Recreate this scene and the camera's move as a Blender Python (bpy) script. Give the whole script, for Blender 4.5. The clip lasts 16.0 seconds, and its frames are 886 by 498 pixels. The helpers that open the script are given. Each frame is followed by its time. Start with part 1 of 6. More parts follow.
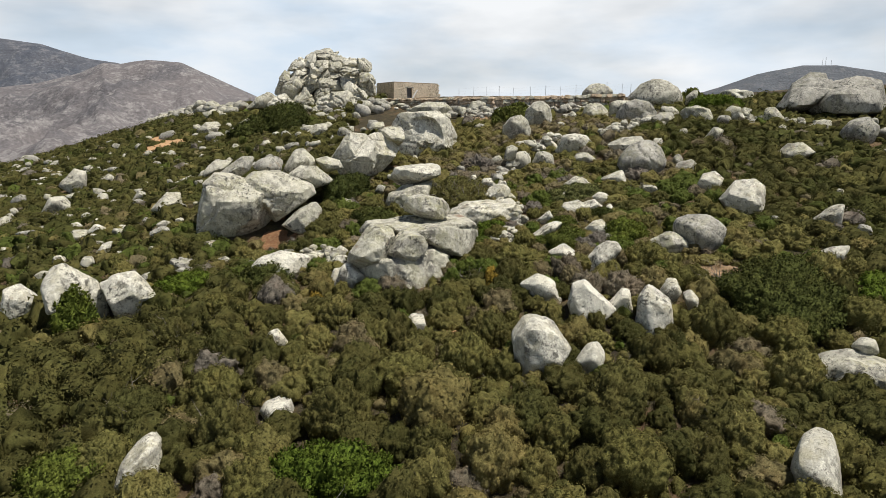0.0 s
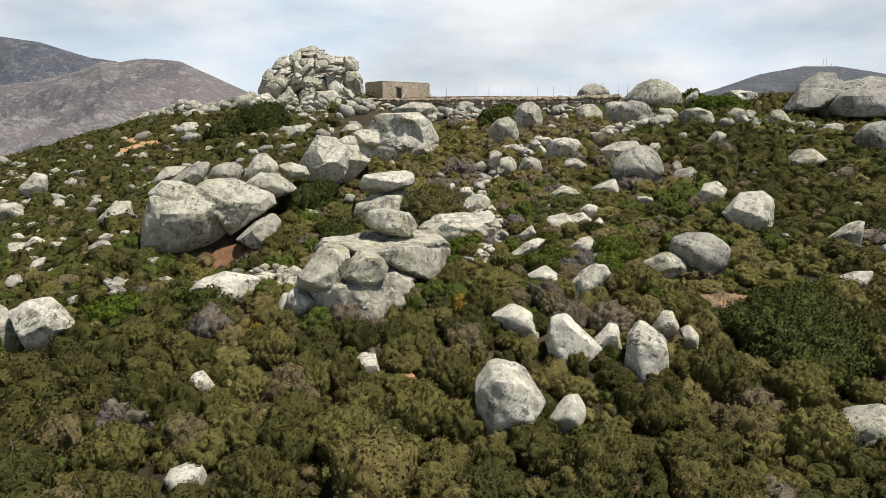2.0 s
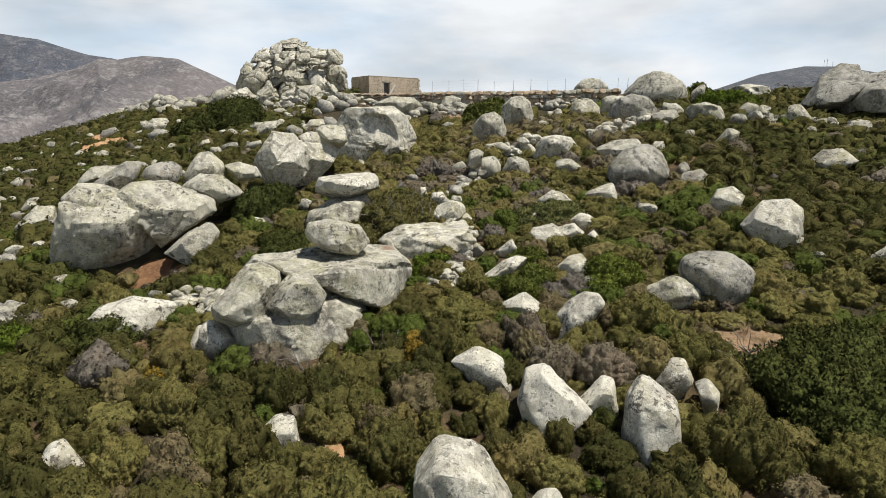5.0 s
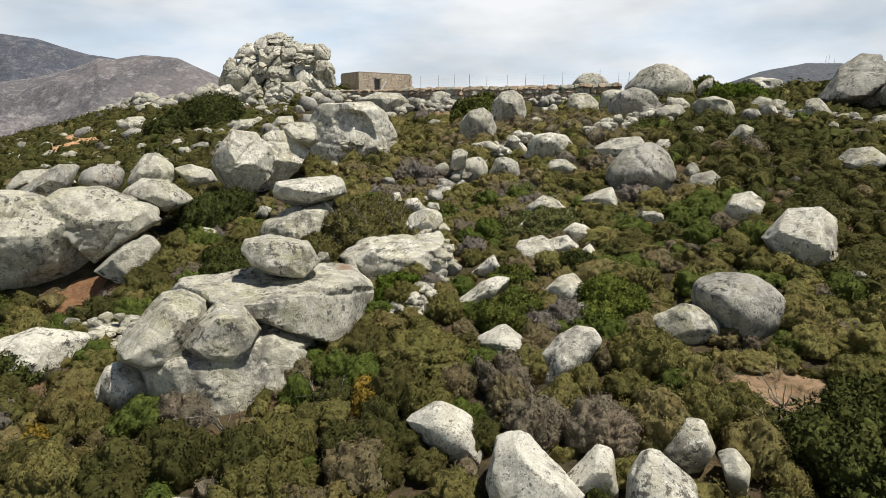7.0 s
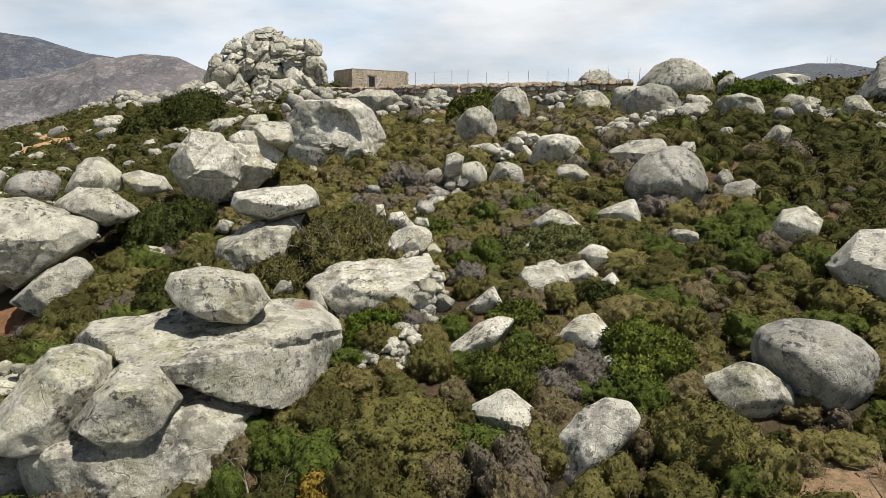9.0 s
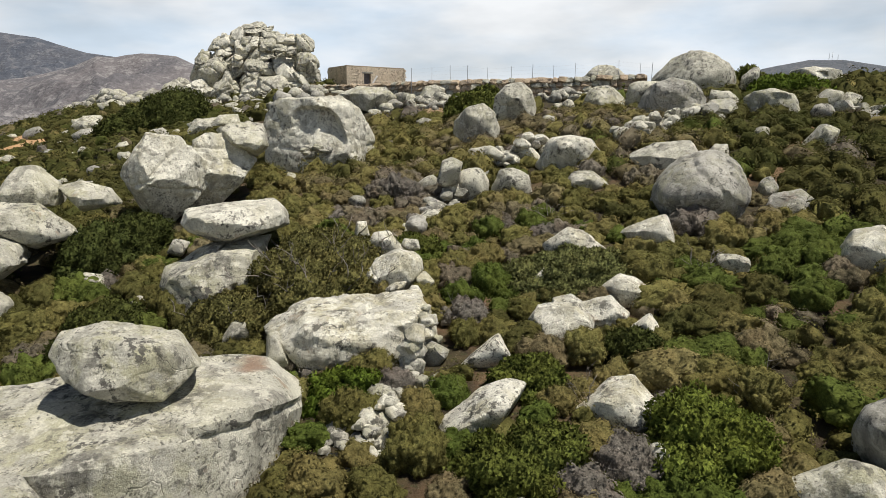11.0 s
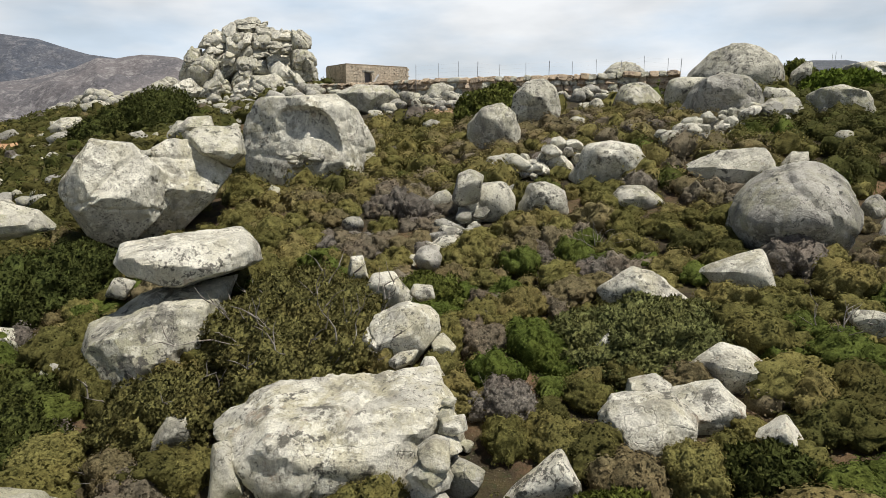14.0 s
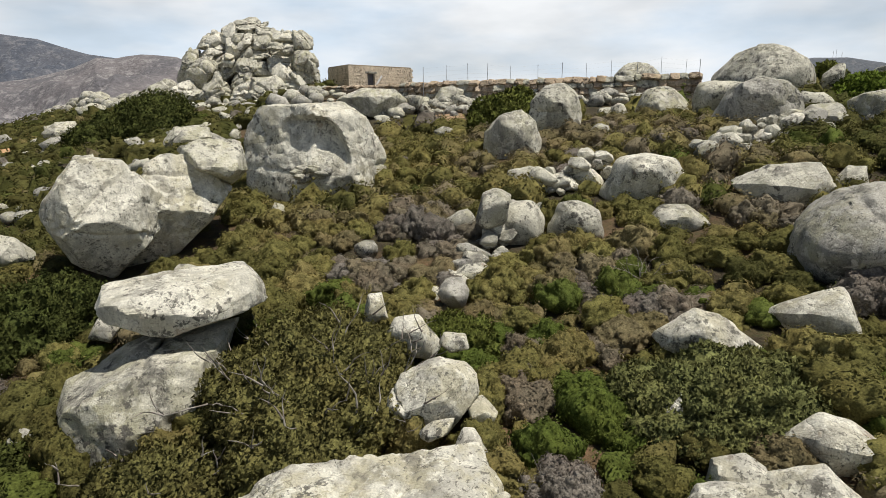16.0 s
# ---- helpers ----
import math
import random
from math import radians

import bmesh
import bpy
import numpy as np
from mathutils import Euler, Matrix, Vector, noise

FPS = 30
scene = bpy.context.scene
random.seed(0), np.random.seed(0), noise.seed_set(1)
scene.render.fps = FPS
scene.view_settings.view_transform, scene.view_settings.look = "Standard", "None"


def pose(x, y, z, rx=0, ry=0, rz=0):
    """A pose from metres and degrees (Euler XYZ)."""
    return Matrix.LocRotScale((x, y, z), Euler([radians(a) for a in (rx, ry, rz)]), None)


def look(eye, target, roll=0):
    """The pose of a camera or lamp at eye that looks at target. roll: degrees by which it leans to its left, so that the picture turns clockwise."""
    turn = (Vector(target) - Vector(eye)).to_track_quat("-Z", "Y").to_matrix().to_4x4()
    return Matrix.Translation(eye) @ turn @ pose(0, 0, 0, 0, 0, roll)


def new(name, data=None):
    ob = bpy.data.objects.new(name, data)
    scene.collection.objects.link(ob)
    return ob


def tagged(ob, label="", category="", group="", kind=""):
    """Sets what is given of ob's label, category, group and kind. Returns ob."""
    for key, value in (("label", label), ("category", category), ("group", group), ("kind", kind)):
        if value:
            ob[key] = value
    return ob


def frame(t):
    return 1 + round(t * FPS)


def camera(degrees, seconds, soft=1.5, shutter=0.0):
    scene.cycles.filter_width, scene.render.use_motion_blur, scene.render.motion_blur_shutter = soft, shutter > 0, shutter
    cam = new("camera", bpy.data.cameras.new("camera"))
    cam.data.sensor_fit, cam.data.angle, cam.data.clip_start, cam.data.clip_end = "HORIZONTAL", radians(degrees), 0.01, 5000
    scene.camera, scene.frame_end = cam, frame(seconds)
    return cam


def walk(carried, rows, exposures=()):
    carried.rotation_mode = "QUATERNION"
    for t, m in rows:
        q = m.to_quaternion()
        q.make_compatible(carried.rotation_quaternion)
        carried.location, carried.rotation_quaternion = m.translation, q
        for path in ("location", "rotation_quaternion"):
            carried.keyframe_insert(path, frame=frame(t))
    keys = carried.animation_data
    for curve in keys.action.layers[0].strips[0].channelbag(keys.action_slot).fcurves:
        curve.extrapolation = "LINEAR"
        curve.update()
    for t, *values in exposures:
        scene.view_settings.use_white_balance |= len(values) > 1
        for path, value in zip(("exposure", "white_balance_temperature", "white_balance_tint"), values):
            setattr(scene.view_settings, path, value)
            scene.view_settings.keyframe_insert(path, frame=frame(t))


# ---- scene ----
cam = camera(71.7, 16.0, 0.8)
PATH = [
    (0, (0.758, 0.188, 9.597), (0.717, 2.146, 9.193), 0.1),
    (0.5, (1.054, 0.96, 9.631), (1.013, 2.919, 9.227), 0.1),
    (1, (1.34, 1.78, 9.661), (1.3, 3.739, 9.257), 0.2),
    (1.5, (1.614, 2.567, 9.715), (1.574, 4.526, 9.31), 0.2),
    (2, (1.936, 3.376, 9.771), (1.896, 5.334, 9.366), 0.3),
    (2.5, (2.181, 4.104, 9.794), (2.141, 6.062, 9.388), 0.3),
    (3, (2.348, 4.842, 9.824), (2.311, 6.799, 9.417), 0.4),
    (3.5, (2.57, 5.55, 9.808), (2.531, 7.508, 9.4), 0.4),
    (4, (2.811, 6.316, 9.726), (2.771, 8.274, 9.317), 0.4),
    (4.2, (2.863, 6.583, 9.687), (2.825, 8.54, 9.281), 0.5),
    (6.5, (3.793, 9.982, 9.494), (3.75, 11.939, 9.081), 0.4),
    (7, (3.984, 10.848, 9.494), (3.941, 12.805, 9.081), 0.3),
    (7.5, (4.106, 11.691, 9.49), (4.063, 13.647, 9.076), 0.3),
    (8, (4.177, 12.604, 9.479), (4.134, 14.561, 9.065), 0.3),
    (8.5, (4.193, 13.498, 9.479), (4.15, 15.454, 9.065), 0.3),
    (9, (4.189, 14.419, 9.478), (4.146, 16.376, 9.064), 0.4),
    (9.2, (4.135, 14.768, 9.472), (4.096, 16.724, 9.058), 0.3),
    (11.3, (4.31, 18.094, 9.53), (4.262, 20.049, 9.111), 0.2),
    (11.5, (4.256, 18.41, 9.5), (4.208, 20.366, 9.084), 0.3),
    (12, (4.112, 19.157, 9.479), (4.065, 21.113, 9.064), 0.3),
    (12.5, (3.987, 19.783, 9.476), (3.938, 21.739, 9.061), 0.2),
    (13, (3.888, 20.421, 9.502), (3.838, 22.376, 9.086), 0.2),
    (13.5, (3.849, 20.994, 9.531), (3.798, 22.949, 9.115), 0.1),
    (14, (3.816, 21.593, 9.561), (3.764, 23.549, 9.145), 0.1),
    (14.5, (3.721, 22.08, 9.617), (3.668, 24.035, 9.199), 0.0),
    (15, (3.545, 22.495, 9.715), (3.492, 24.449, 9.296), 0.0),
    (15.5, (3.391, 22.85, 9.802), (3.339, 24.805, 9.382), 0.0),
    (16, (3.238, 23.246, 9.895), (3.185, 25.201, 9.475), -0.1),
]
walk(cam, [(t, look(eye, target, roll)) for t, eye, target, roll in PATH])

# ---- sky and sun ----
world = bpy.data.worlds.new("sky")
scene.world = world
world.use_nodes = True
wn, wl = world.node_tree.nodes, world.node_tree.links
wn.clear()
SUN_EL, SUN_AZ = 69.0, 102.0  # elevation, and degrees clockwise from +y
sky = wn.new("ShaderNodeTexSky")
sky.sky_type = "NISHITA"
sky.sun_disc = False
sky.sun_elevation, sky.sun_rotation = radians(SUN_EL), radians(SUN_AZ)
sky_gain = wn.new("ShaderNodeVectorMath")
sky_gain.operation = "SCALE"
sky_gain.inputs[3].default_value = 0.05
wl.new(sky.outputs[0], sky_gain.inputs[0])
coord = wn.new("ShaderNodeTexCoord")
stretch = wn.new("ShaderNodeMapping")
stretch.inputs["Scale"].default_value = (1.0, 1.0, 3.2)
wl.new(coord.outputs["Generated"], stretch.inputs[0])
puffs = wn.new("ShaderNodeTexNoise")
puffs.inputs["Scale"].default_value, puffs.inputs["Detail"].default_value, puffs.inputs["Roughness"].default_value = 2.6, 5.0, 0.52
wl.new(stretch.outputs[0], puffs.inputs[0])
cover = wn.new("ShaderNodeValToRGB")
cover.color_ramp.elements[0].position, cover.color_ramp.elements[0].color = 0.30, (0.6, 0.6, 0.6, 1)
cover.color_ramp.elements[1].position, cover.color_ramp.elements[1].color = 0.55, (0.97, 0.97, 0.97, 1)
wl.new(puffs.outputs[0], cover.inputs[0])
veil = wn.new("ShaderNodeTexNoise")
veil.inputs["Scale"].default_value, veil.inputs["Detail"].default_value = 4.5, 6.0
wl.new(stretch.outputs[0], veil.inputs[0])
cloud = wn.new("ShaderNodeValToRGB")
cloud.color_ramp.elements[0].position, cloud.color_ramp.elements[0].color = 0.36, (0.69, 0.80, 0.92, 1)
cloud.color_ramp.elements[1].position, cloud.color_ramp.elements[1].color = 0.66, (0.94, 0.96, 0.98, 1)
wl.new(veil.outputs[0], cloud.inputs[0])
high = wn.new("ShaderNodeSeparateXYZ")
wl.new(coord.outputs["Generated"], high.inputs[0])
thin = wn.new("ShaderNodeValToRGB")
thin.color_ramp.elements[0].position, thin.color_ramp.elements[0].color = 0.18, (1, 1, 1, 1)
thin.color_ramp.elements[1].position, thin.color_ramp.elements[1].color = 0.27, (0.0, 0.0, 0.0, 1)
wl.new(high.outputs[2], thin.inputs[0])
share = wn.new("ShaderNodeMath")
share.operation = "MULTIPLY"
wl.new(cover.outputs[0], share.inputs[0])
wl.new(thin.outputs[0], share.inputs[1])
sky_mix = wn.new("ShaderNodeMix")
sky_mix.data_type = "RGBA"
wl.new(share.outputs[0], sky_mix.inputs["Factor"])
wl.new(sky_gain.outputs[0], sky_mix.inputs["A"])
wl.new(cloud.outputs[0], sky_mix.inputs["B"])
back = wn.new("ShaderNodeBackground")
back.inputs[1].default_value = 1.0
wl.new(sky_mix.outputs["Result"], back.inputs[0])
world_out = wn.new("ShaderNodeOutputWorld")
wl.new(back.outputs[0], world_out.inputs[0])

sun = new("sun", bpy.data.lights.new("sun", "SUN"))
sun.data.energy, sun.data.angle, sun.data.color = 5.0, radians(0.6), (1.0, 0.95, 0.87)
sun_way = Vector((math.sin(radians(SUN_AZ)) * math.cos(radians(SUN_EL)), math.cos(radians(SUN_AZ)) * math.cos(radians(SUN_EL)), math.sin(radians(SUN_EL))))
sun.matrix_world = look(sun_way * 200, (0, 0, 0))
scene.view_settings.exposure = 0.0


# ---- materials ----
class Shade:
    """A principled material built up node by node."""

    def __init__(self, name, roughness=0.9):
        self.mat = bpy.data.materials.new(name)
        self.mat.use_nodes = True
        self.nt = self.mat.node_tree
        self.bsdf = self.nt.nodes["Principled BSDF"]
        self.bsdf.inputs["Roughness"].default_value = roughness
        self.bsdf.inputs["Specular IOR Level"].default_value = 0.25
        self.place = self.node("ShaderNodeTexCoord").outputs["Object"]

    def node(self, kind):
        return self.nt.nodes.new(kind)

    def link(self, a, b):
        self.nt.links.new(a, b)

    def world_place(self):
        self.place = self.node("ShaderNodeNewGeometry").outputs["Position"]
        return self

    def noise(self, scale, detail=5.0, rough=0.55, squash=None):
        n = self.node("ShaderNodeTexNoise")
        n.inputs["Scale"].default_value, n.inputs["Detail"].default_value, n.inputs["Roughness"].default_value = scale, detail, rough
        src = self.place
        if squash:
            m = self.node("ShaderNodeMapping")
            m.inputs["Scale"].default_value = squash
            self.link(src, m.inputs[0])
            src = m.outputs[0]
        self.link(src, n.inputs["Vector"])
        return n.outputs[0]

    def cells(self, scale, feature="F1", out=0):
        n = self.node("ShaderNodeTexVoronoi")
        n.feature = feature
        n.inputs["Scale"].default_value = scale
        self.link(self.place, n.inputs["Vector"])
        return n.outputs[out]

    def ramp(self, value, *stops):
        r = self.node("ShaderNodeValToRGB")
        el = r.color_ramp.elements
        while len(el) < len(stops):
            el.new(0.5)
        for e, (p, c) in zip(el, stops):
            e.position, e.color = p, (c, c, c, 1) if isinstance(c, (int, float)) else (*c, 1)
        self.link(value, r.inputs[0])
        return r.outputs[0]

    def mix(self, factor, a, b, blend="MIX"):
        m = self.node("ShaderNodeMix")
        m.data_type, m.blend_type = "RGBA", blend
        for slot, v in (("Factor", factor), ("A", a), ("B", b)):
            if isinstance(v, (int, float)):
                m.inputs[slot].default_value = v
            elif isinstance(v, tuple):
                m.inputs[slot].default_value = (*v, 1)
            else:
                self.link(v, m.inputs[slot])
        return m.outputs["Result"]

    def math(self, op, a, b):
        m = self.node("ShaderNodeMath")
        m.operation = op
        for i, v in enumerate((a, b)):
            if isinstance(v, (int, float)):
                m.inputs[i].default_value = v
            else:
                self.link(v, m.inputs[i])
        return m.outputs[0]

    def done(self, colour, height=None, strength=0.4, distance=0.03):
        self.link(colour, self.bsdf.inputs["Base Color"])
        if height is not None:
            b = self.node("ShaderNodeBump")
            b.inputs["Strength"].default_value, b.inputs["Distance"].default_value = strength, distance
            self.link(height, b.inputs["Height"])
            self.link(b.outputs[0], self.bsdf.inputs["Normal"])
        return self.mat


def granite(name, pale, mid, dark, lichen, clean=0.0, stain=None):
    """Weathered granite: two greys, soft run-off stains, greenish lichen, clustered dark flecks and coarse grain; stain: middle of a rusty patch."""
    s = Shade(name, 0.93).world_place()
    c = s.mix(s.ramp(s.noise(0.6, 5, 0.62), (0.42, 0.0), (0.58, 1.0)), pale, mid)
    yel = s.math("MULTIPLY", s.ramp(s.noise(1.7, 6, 0.65), (0.43, 0.0), (0.56, 0.8)), s.ramp(s.noise(0.3, 3), (0.40, 0.2), (0.6, 1.0)))
    c = s.mix(yel, c, lichen)
    c = s.mix(s.ramp(s.noise(0.9, 6, 0.64, (1.7, 1.7, 0.45)), (0.49 + 0.06 * clean, 0.0), (0.66, 0.8 - 0.2 * clean)), c, dark)
    c = s.mix(s.ramp(s.noise(3.8, 6, 0.68), (0.52, 0.0), (0.58, 0.7)), c, tuple(min(v * 1.15, 0.82) for v in pale))
    herd = s.ramp(s.noise(0.7, 5, 0.6), (0.45 + 0.05 * clean, 0.08), (0.57, 1.0))
    blot = s.math("MULTIPLY", s.ramp(s.noise(5.2, 7, 0.74), (0.535, 0.0), (0.565, 0.95)), herd)
    c = s.mix(blot, c, tuple(v * 0.6 for v in dark))
    fleck = s.math("MULTIPLY", s.ramp(s.noise(15, 5, 0.72), (0.56, 0.0), (0.60, 0.85)), s.ramp(s.noise(1.3, 4, 0.6), (0.42, 0.1), (0.56, 1.0)))
    c = s.mix(fleck, c, tuple(v * 0.65 for v in dark))
    rust = s.math("MULTIPLY", s.ramp(s.noise(2.4, 6, 0.66), (0.60, 0.0), (0.66, 0.5)), s.ramp(s.noise(0.35, 3), (0.5, 0.0), (0.6, 1.0)))
    c = s.mix(rust, c, (0.30, 0.19, 0.11))
    if stain:
        far = s.node("ShaderNodeVectorMath")
        far.operation = "DISTANCE"
        s.link(s.place, far.inputs[0])
        far.inputs[1].default_value = stain
        c = s.mix(s.ramp(s.math("ADD", far.outputs["Value"], s.math("MULTIPLY", s.noise(3.0, 5, 0.6), 0.7)), (0.5, 0.6), (0.72, 0.0)), c, (0.31, 0.18, 0.115))
    c = s.mix(0.6, c, s.ramp(s.noise(34, 5, 0.7), (0.36, 0.66), (0.62, 1.18)), "MULTIPLY")
    crack = s.ramp(s.noise(0.6, 5, 0.55), (0.494, 1.0), (0.5, 0.0), (0.506, 1.0))
    relief = s.mix(0.10, s.mix(0.35, s.noise(2.6, 9, 0.72), s.noise(11, 8, 0.75)), crack)
    c = s.mix(0.45, c, s.ramp(crack, (0.0, 0.3), (0.6, 1.0)), "MULTIPLY")
    return s.done(c, relief, 0.85, 0.14)


GRANITE = granite("granite", (0.59, 0.565, 0.465), (0.425, 0.407, 0.342), (0.165, 0.156, 0.134), (0.44, 0.42, 0.27))
PALE_GRANITE = granite("pale_granite", (0.72, 0.69, 0.585), (0.555, 0.532, 0.45), (0.22, 0.207, 0.172), (0.50, 0.46, 0.31), 0.4)
GREY_GRANITE = granite("grey_granite", (0.44, 0.42, 0.365), (0.315, 0.305, 0.265), (0.135, 0.13, 0.117), (0.36, 0.345, 0.24))
STAINED_GRANITE = granite("rust_stained_granite", (0.59, 0.565, 0.465), (0.425, 0.407, 0.342), (0.165, 0.156, 0.134), (0.44, 0.42, 0.27), 0.0, (0.95, 27.03, 5.62))
BROWN_STONE = granite("brown_stone", (0.58, 0.46, 0.33), (0.46, 0.355, 0.245), (0.21, 0.16, 0.117), (0.38, 0.31, 0.19))


HUT_STONE = granite("pale_brown_stone", (0.74, 0.62, 0.47), (0.63, 0.52, 0.385), (0.40, 0.32, 0.235), (0.60, 0.51, 0.36), 0.6)


def soil():
    s = Shade("dry_soil", 0.97).world_place()
    c = s.mix(s.ramp(s.noise(0.28, 5, 0.6), (0.5, 0.0), (0.66, 1.0)), (0.045, 0.035, 0.021), (0.22, 0.135, 0.075))
    c = s.mix(s.ramp(s.noise(2.2, 6, 0.65), (0.45, 0.0), (0.65, 0.8)), c, (0.10, 0.08, 0.036))
    c = s.mix(s.ramp(s.noise(9, 5, 0.7), (0.54, 0.0), (0.64, 0.8)), c, (0.05, 0.055, 0.022))
    c = s.mix(s.ramp(s.noise(24, 4, 0.7), (0.62, 0.0), (0.7, 0.7)), c, (0.27, 0.24, 0.18))
    return s.done(c, s.noise(12, 6, 0.7), 0.9, 0.09)


def clay():
    s = Shade("shaded_orange_clay", 0.95).world_place()
    # clay tones are darkened to hold the shade of the overhanging boulder
    c = s.mix(s.ramp(s.noise(1.4, 5, 0.6), (0.4, 0.0), (0.65, 1.0)), (0.23, 0.12, 0.06), (0.16, 0.082, 0.042))
    c = s.mix(s.ramp(s.noise(7, 5), (0.5, 0.0), (0.7, 0.5)), c, (0.34, 0.23, 0.13))
    return s.done(c, s.noise(9, 6), 0.6, 0.06)




def pale_earth():
    s = Shade("pinkish_dry_earth", 0.97).world_place()
    c = s.mix(s.ramp(s.noise(1.3, 5, 0.6), (0.4, 0.0), (0.62, 1.0)), (0.40, 0.27, 0.165), (0.29, 0.19, 0.11))
    c = s.mix(s.ramp(s.noise(7, 6, 0.7), (0.5, 0.0), (0.62, 0.8)), c, (0.15, 0.12, 0.06))
    c = s.mix(s.ramp(s.noise(26, 4, 0.7), (0.6, 0.0), (0.68, 0.8)), c, (0.42, 0.37, 0.28))
    return s.done(c, s.noise(14, 6, 0.7), 0.9, 0.06)


def orange_earth():
    s = Shade("dry_orange_earth", 0.97).world_place()
    c = s.mix(s.ramp(s.noise(0.8, 5, 0.6), (0.4, 0.0), (0.62, 1.0)), (0.52, 0.32, 0.165), (0.40, 0.23, 0.11))
    c = s.mix(s.ramp(s.noise(5, 6, 0.7), (0.5, 0.0), (0.62, 0.6)), c, (0.55, 0.40, 0.25))
    return s.done(c, s.noise(10, 6, 0.7), 0.8, 0.06)


SOIL, SHADED_CLAY, EARTH, ORANGE_EARTH = soil(), clay(), pale_earth(), orange_earth()


def foliage(name, tones, source, spread=0.35):
    """Leaf colour. source: 'object' picks a tone by object, anything else reads the tone laid into the mesh."""
    s = Shade(name, 0.75).world_place()
    if source == "object":
        tone = s.node("ShaderNodeObjectInfo").outputs["Random"]
    else:
        a = s.node("ShaderNodeAttribute")
        a.attribute_name = "tone"
        tone = a.outputs["Fac"]
    n = len(tones)
    c = s.ramp(tone, *[(i / (n - 1), t) for i, t in enumerate(tones)])
    island = s.node("ShaderNodeNewGeometry").outputs["Random Per Island"]
    c = s.mix(1.0, c, s.ramp(island, (0.0, 1.0 - spread), (1.0, 1.0 + spread)), "MULTIPLY")
    c = s.mix(s.ramp(s.noise(1.6, 4, 0.6), (0.45, 0.0), (0.65, 0.45)), c, s.mix(1.0, c, (1.14, 0.98, 0.95), "MULTIPLY"))
    c = s.mix(0.8, c, s.ramp(s.noise(5.0, 4, 0.6), (0.34, 0.70), (0.66, 1.28)), "MULTIPLY")
    c = s.mix(0.85, c, s.ramp(s.noise(34, 3, 0.6), (0.36, 0.66), (0.64, 1.32)), "MULTIPLY")
    s.bsdf.inputs["Specular IOR Level"].default_value = 0.03
    s.done(c, s.noise(30, 4, 0.7), 0.5, 0.05)
    # thin leaves let some light through
    thin = s.node("ShaderNodeBsdfTranslucent")
    s.link(c, thin.inputs[0])
    both = s.node("ShaderNodeMixShader")
    both.inputs[0].default_value = 0.18
    s.link(s.bsdf.outputs[0], both.inputs[1])
    s.link(thin.outputs[0], both.inputs[2])
    s.link(both.outputs[0], s.nt.nodes["Material Output"].inputs["Surface"])
    return s.mat


# from dry grey-brown through ochre and olive to green
CUSHION_TONES = ((0.18, 0.162, 0.135), (0.182, 0.157, 0.11), (0.178, 0.15, 0.08), (0.188, 0.162, 0.061), (0.165, 0.152, 0.052), (0.13, 0.123, 0.04), (0.097, 0.092, 0.031), (0.072, 0.073, 0.024), (0.095, 0.125, 0.027))
LEAF_STUFF = foliage("cushion_leaves", CUSHION_TONES, "mesh", 0.2)
LEAF_GREEN = foliage("lentisk_leaves", ((0.088, 0.1, 0.026), (0.1, 0.118, 0.026), (0.112, 0.14, 0.026)), "object", 0.45)
LEAF_BRIGHT = foliage("fresh_lentisk_leaves", ((0.082, 0.118, 0.018), (0.095, 0.135, 0.02)), "object", 0.4)
LEAF_SAGE = foliage("grey_green_leaves", ((0.125, 0.135, 0.05), (0.145, 0.152, 0.055)), "object", 0.45)
LEAF_DARK = foliage("juniper_leaves", ((0.056, 0.068, 0.02), (0.068, 0.078, 0.022)), "object", 0.45)
LEAF_OCHRE = foliage("ochre_leaves", ((0.27, 0.19, 0.035), (0.24, 0.185, 0.04)), "object", 0.35)
LEAF_OLIVE = foliage("wild_olive_leaves", ((0.105, 0.102, 0.036), (0.125, 0.118, 0.042)), "object", 0.5)


def bark():
    s = Shade("grey_wood", 0.9)
    return s.done(s.mix(s.ramp(s.noise(9, 4), (0.4, 0.0), (0.62, 1.0)), (0.17, 0.145, 0.12), (0.29, 0.27, 0.235)), s.noise(30, 4), 0.4, 0.01)


def hill_cover(name, a, b, rock):
    s = Shade(name, 1.0).world_place()
    c = s.mix(s.ramp(s.noise(0.012, 6, 0.6), (0.4, 0.0), (0.62, 1.0)), a, b)
    c = s.mix(s.ramp(s.noise(0.05, 6, 0.72), (0.5, 0.0), (0.62, 0.9)), c, rock)
    c = s.mix(0.5, c, s.ramp(s.noise(0.2, 4, 0.7), (0.35, 0.6), (0.65, 1.3)), "MULTIPLY")
    return s.done(c, s.noise(0.09, 6, 0.7), 0.9, 5.0)


STRAW = Shade("dry_straw", 0.8)
STRAW = STRAW.done(STRAW.mix(STRAW.ramp(STRAW.noise(20, 3), (0.4, 0.0), (0.6, 1.0)), (0.42, 0.33, 0.19), (0.30, 0.23, 0.13)))
BARK = bark()
# distance haze is mixed into these hill colours, and shade into HILL_DARK
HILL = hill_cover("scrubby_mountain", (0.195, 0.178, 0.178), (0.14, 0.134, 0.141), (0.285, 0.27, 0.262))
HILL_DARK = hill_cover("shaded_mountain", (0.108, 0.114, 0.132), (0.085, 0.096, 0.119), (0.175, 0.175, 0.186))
HILL_FAR = hill_cover("hazy_distant_hill", (0.12, 0.13, 0.145), (0.10, 0.112, 0.128), (0.15, 0.152, 0.16))


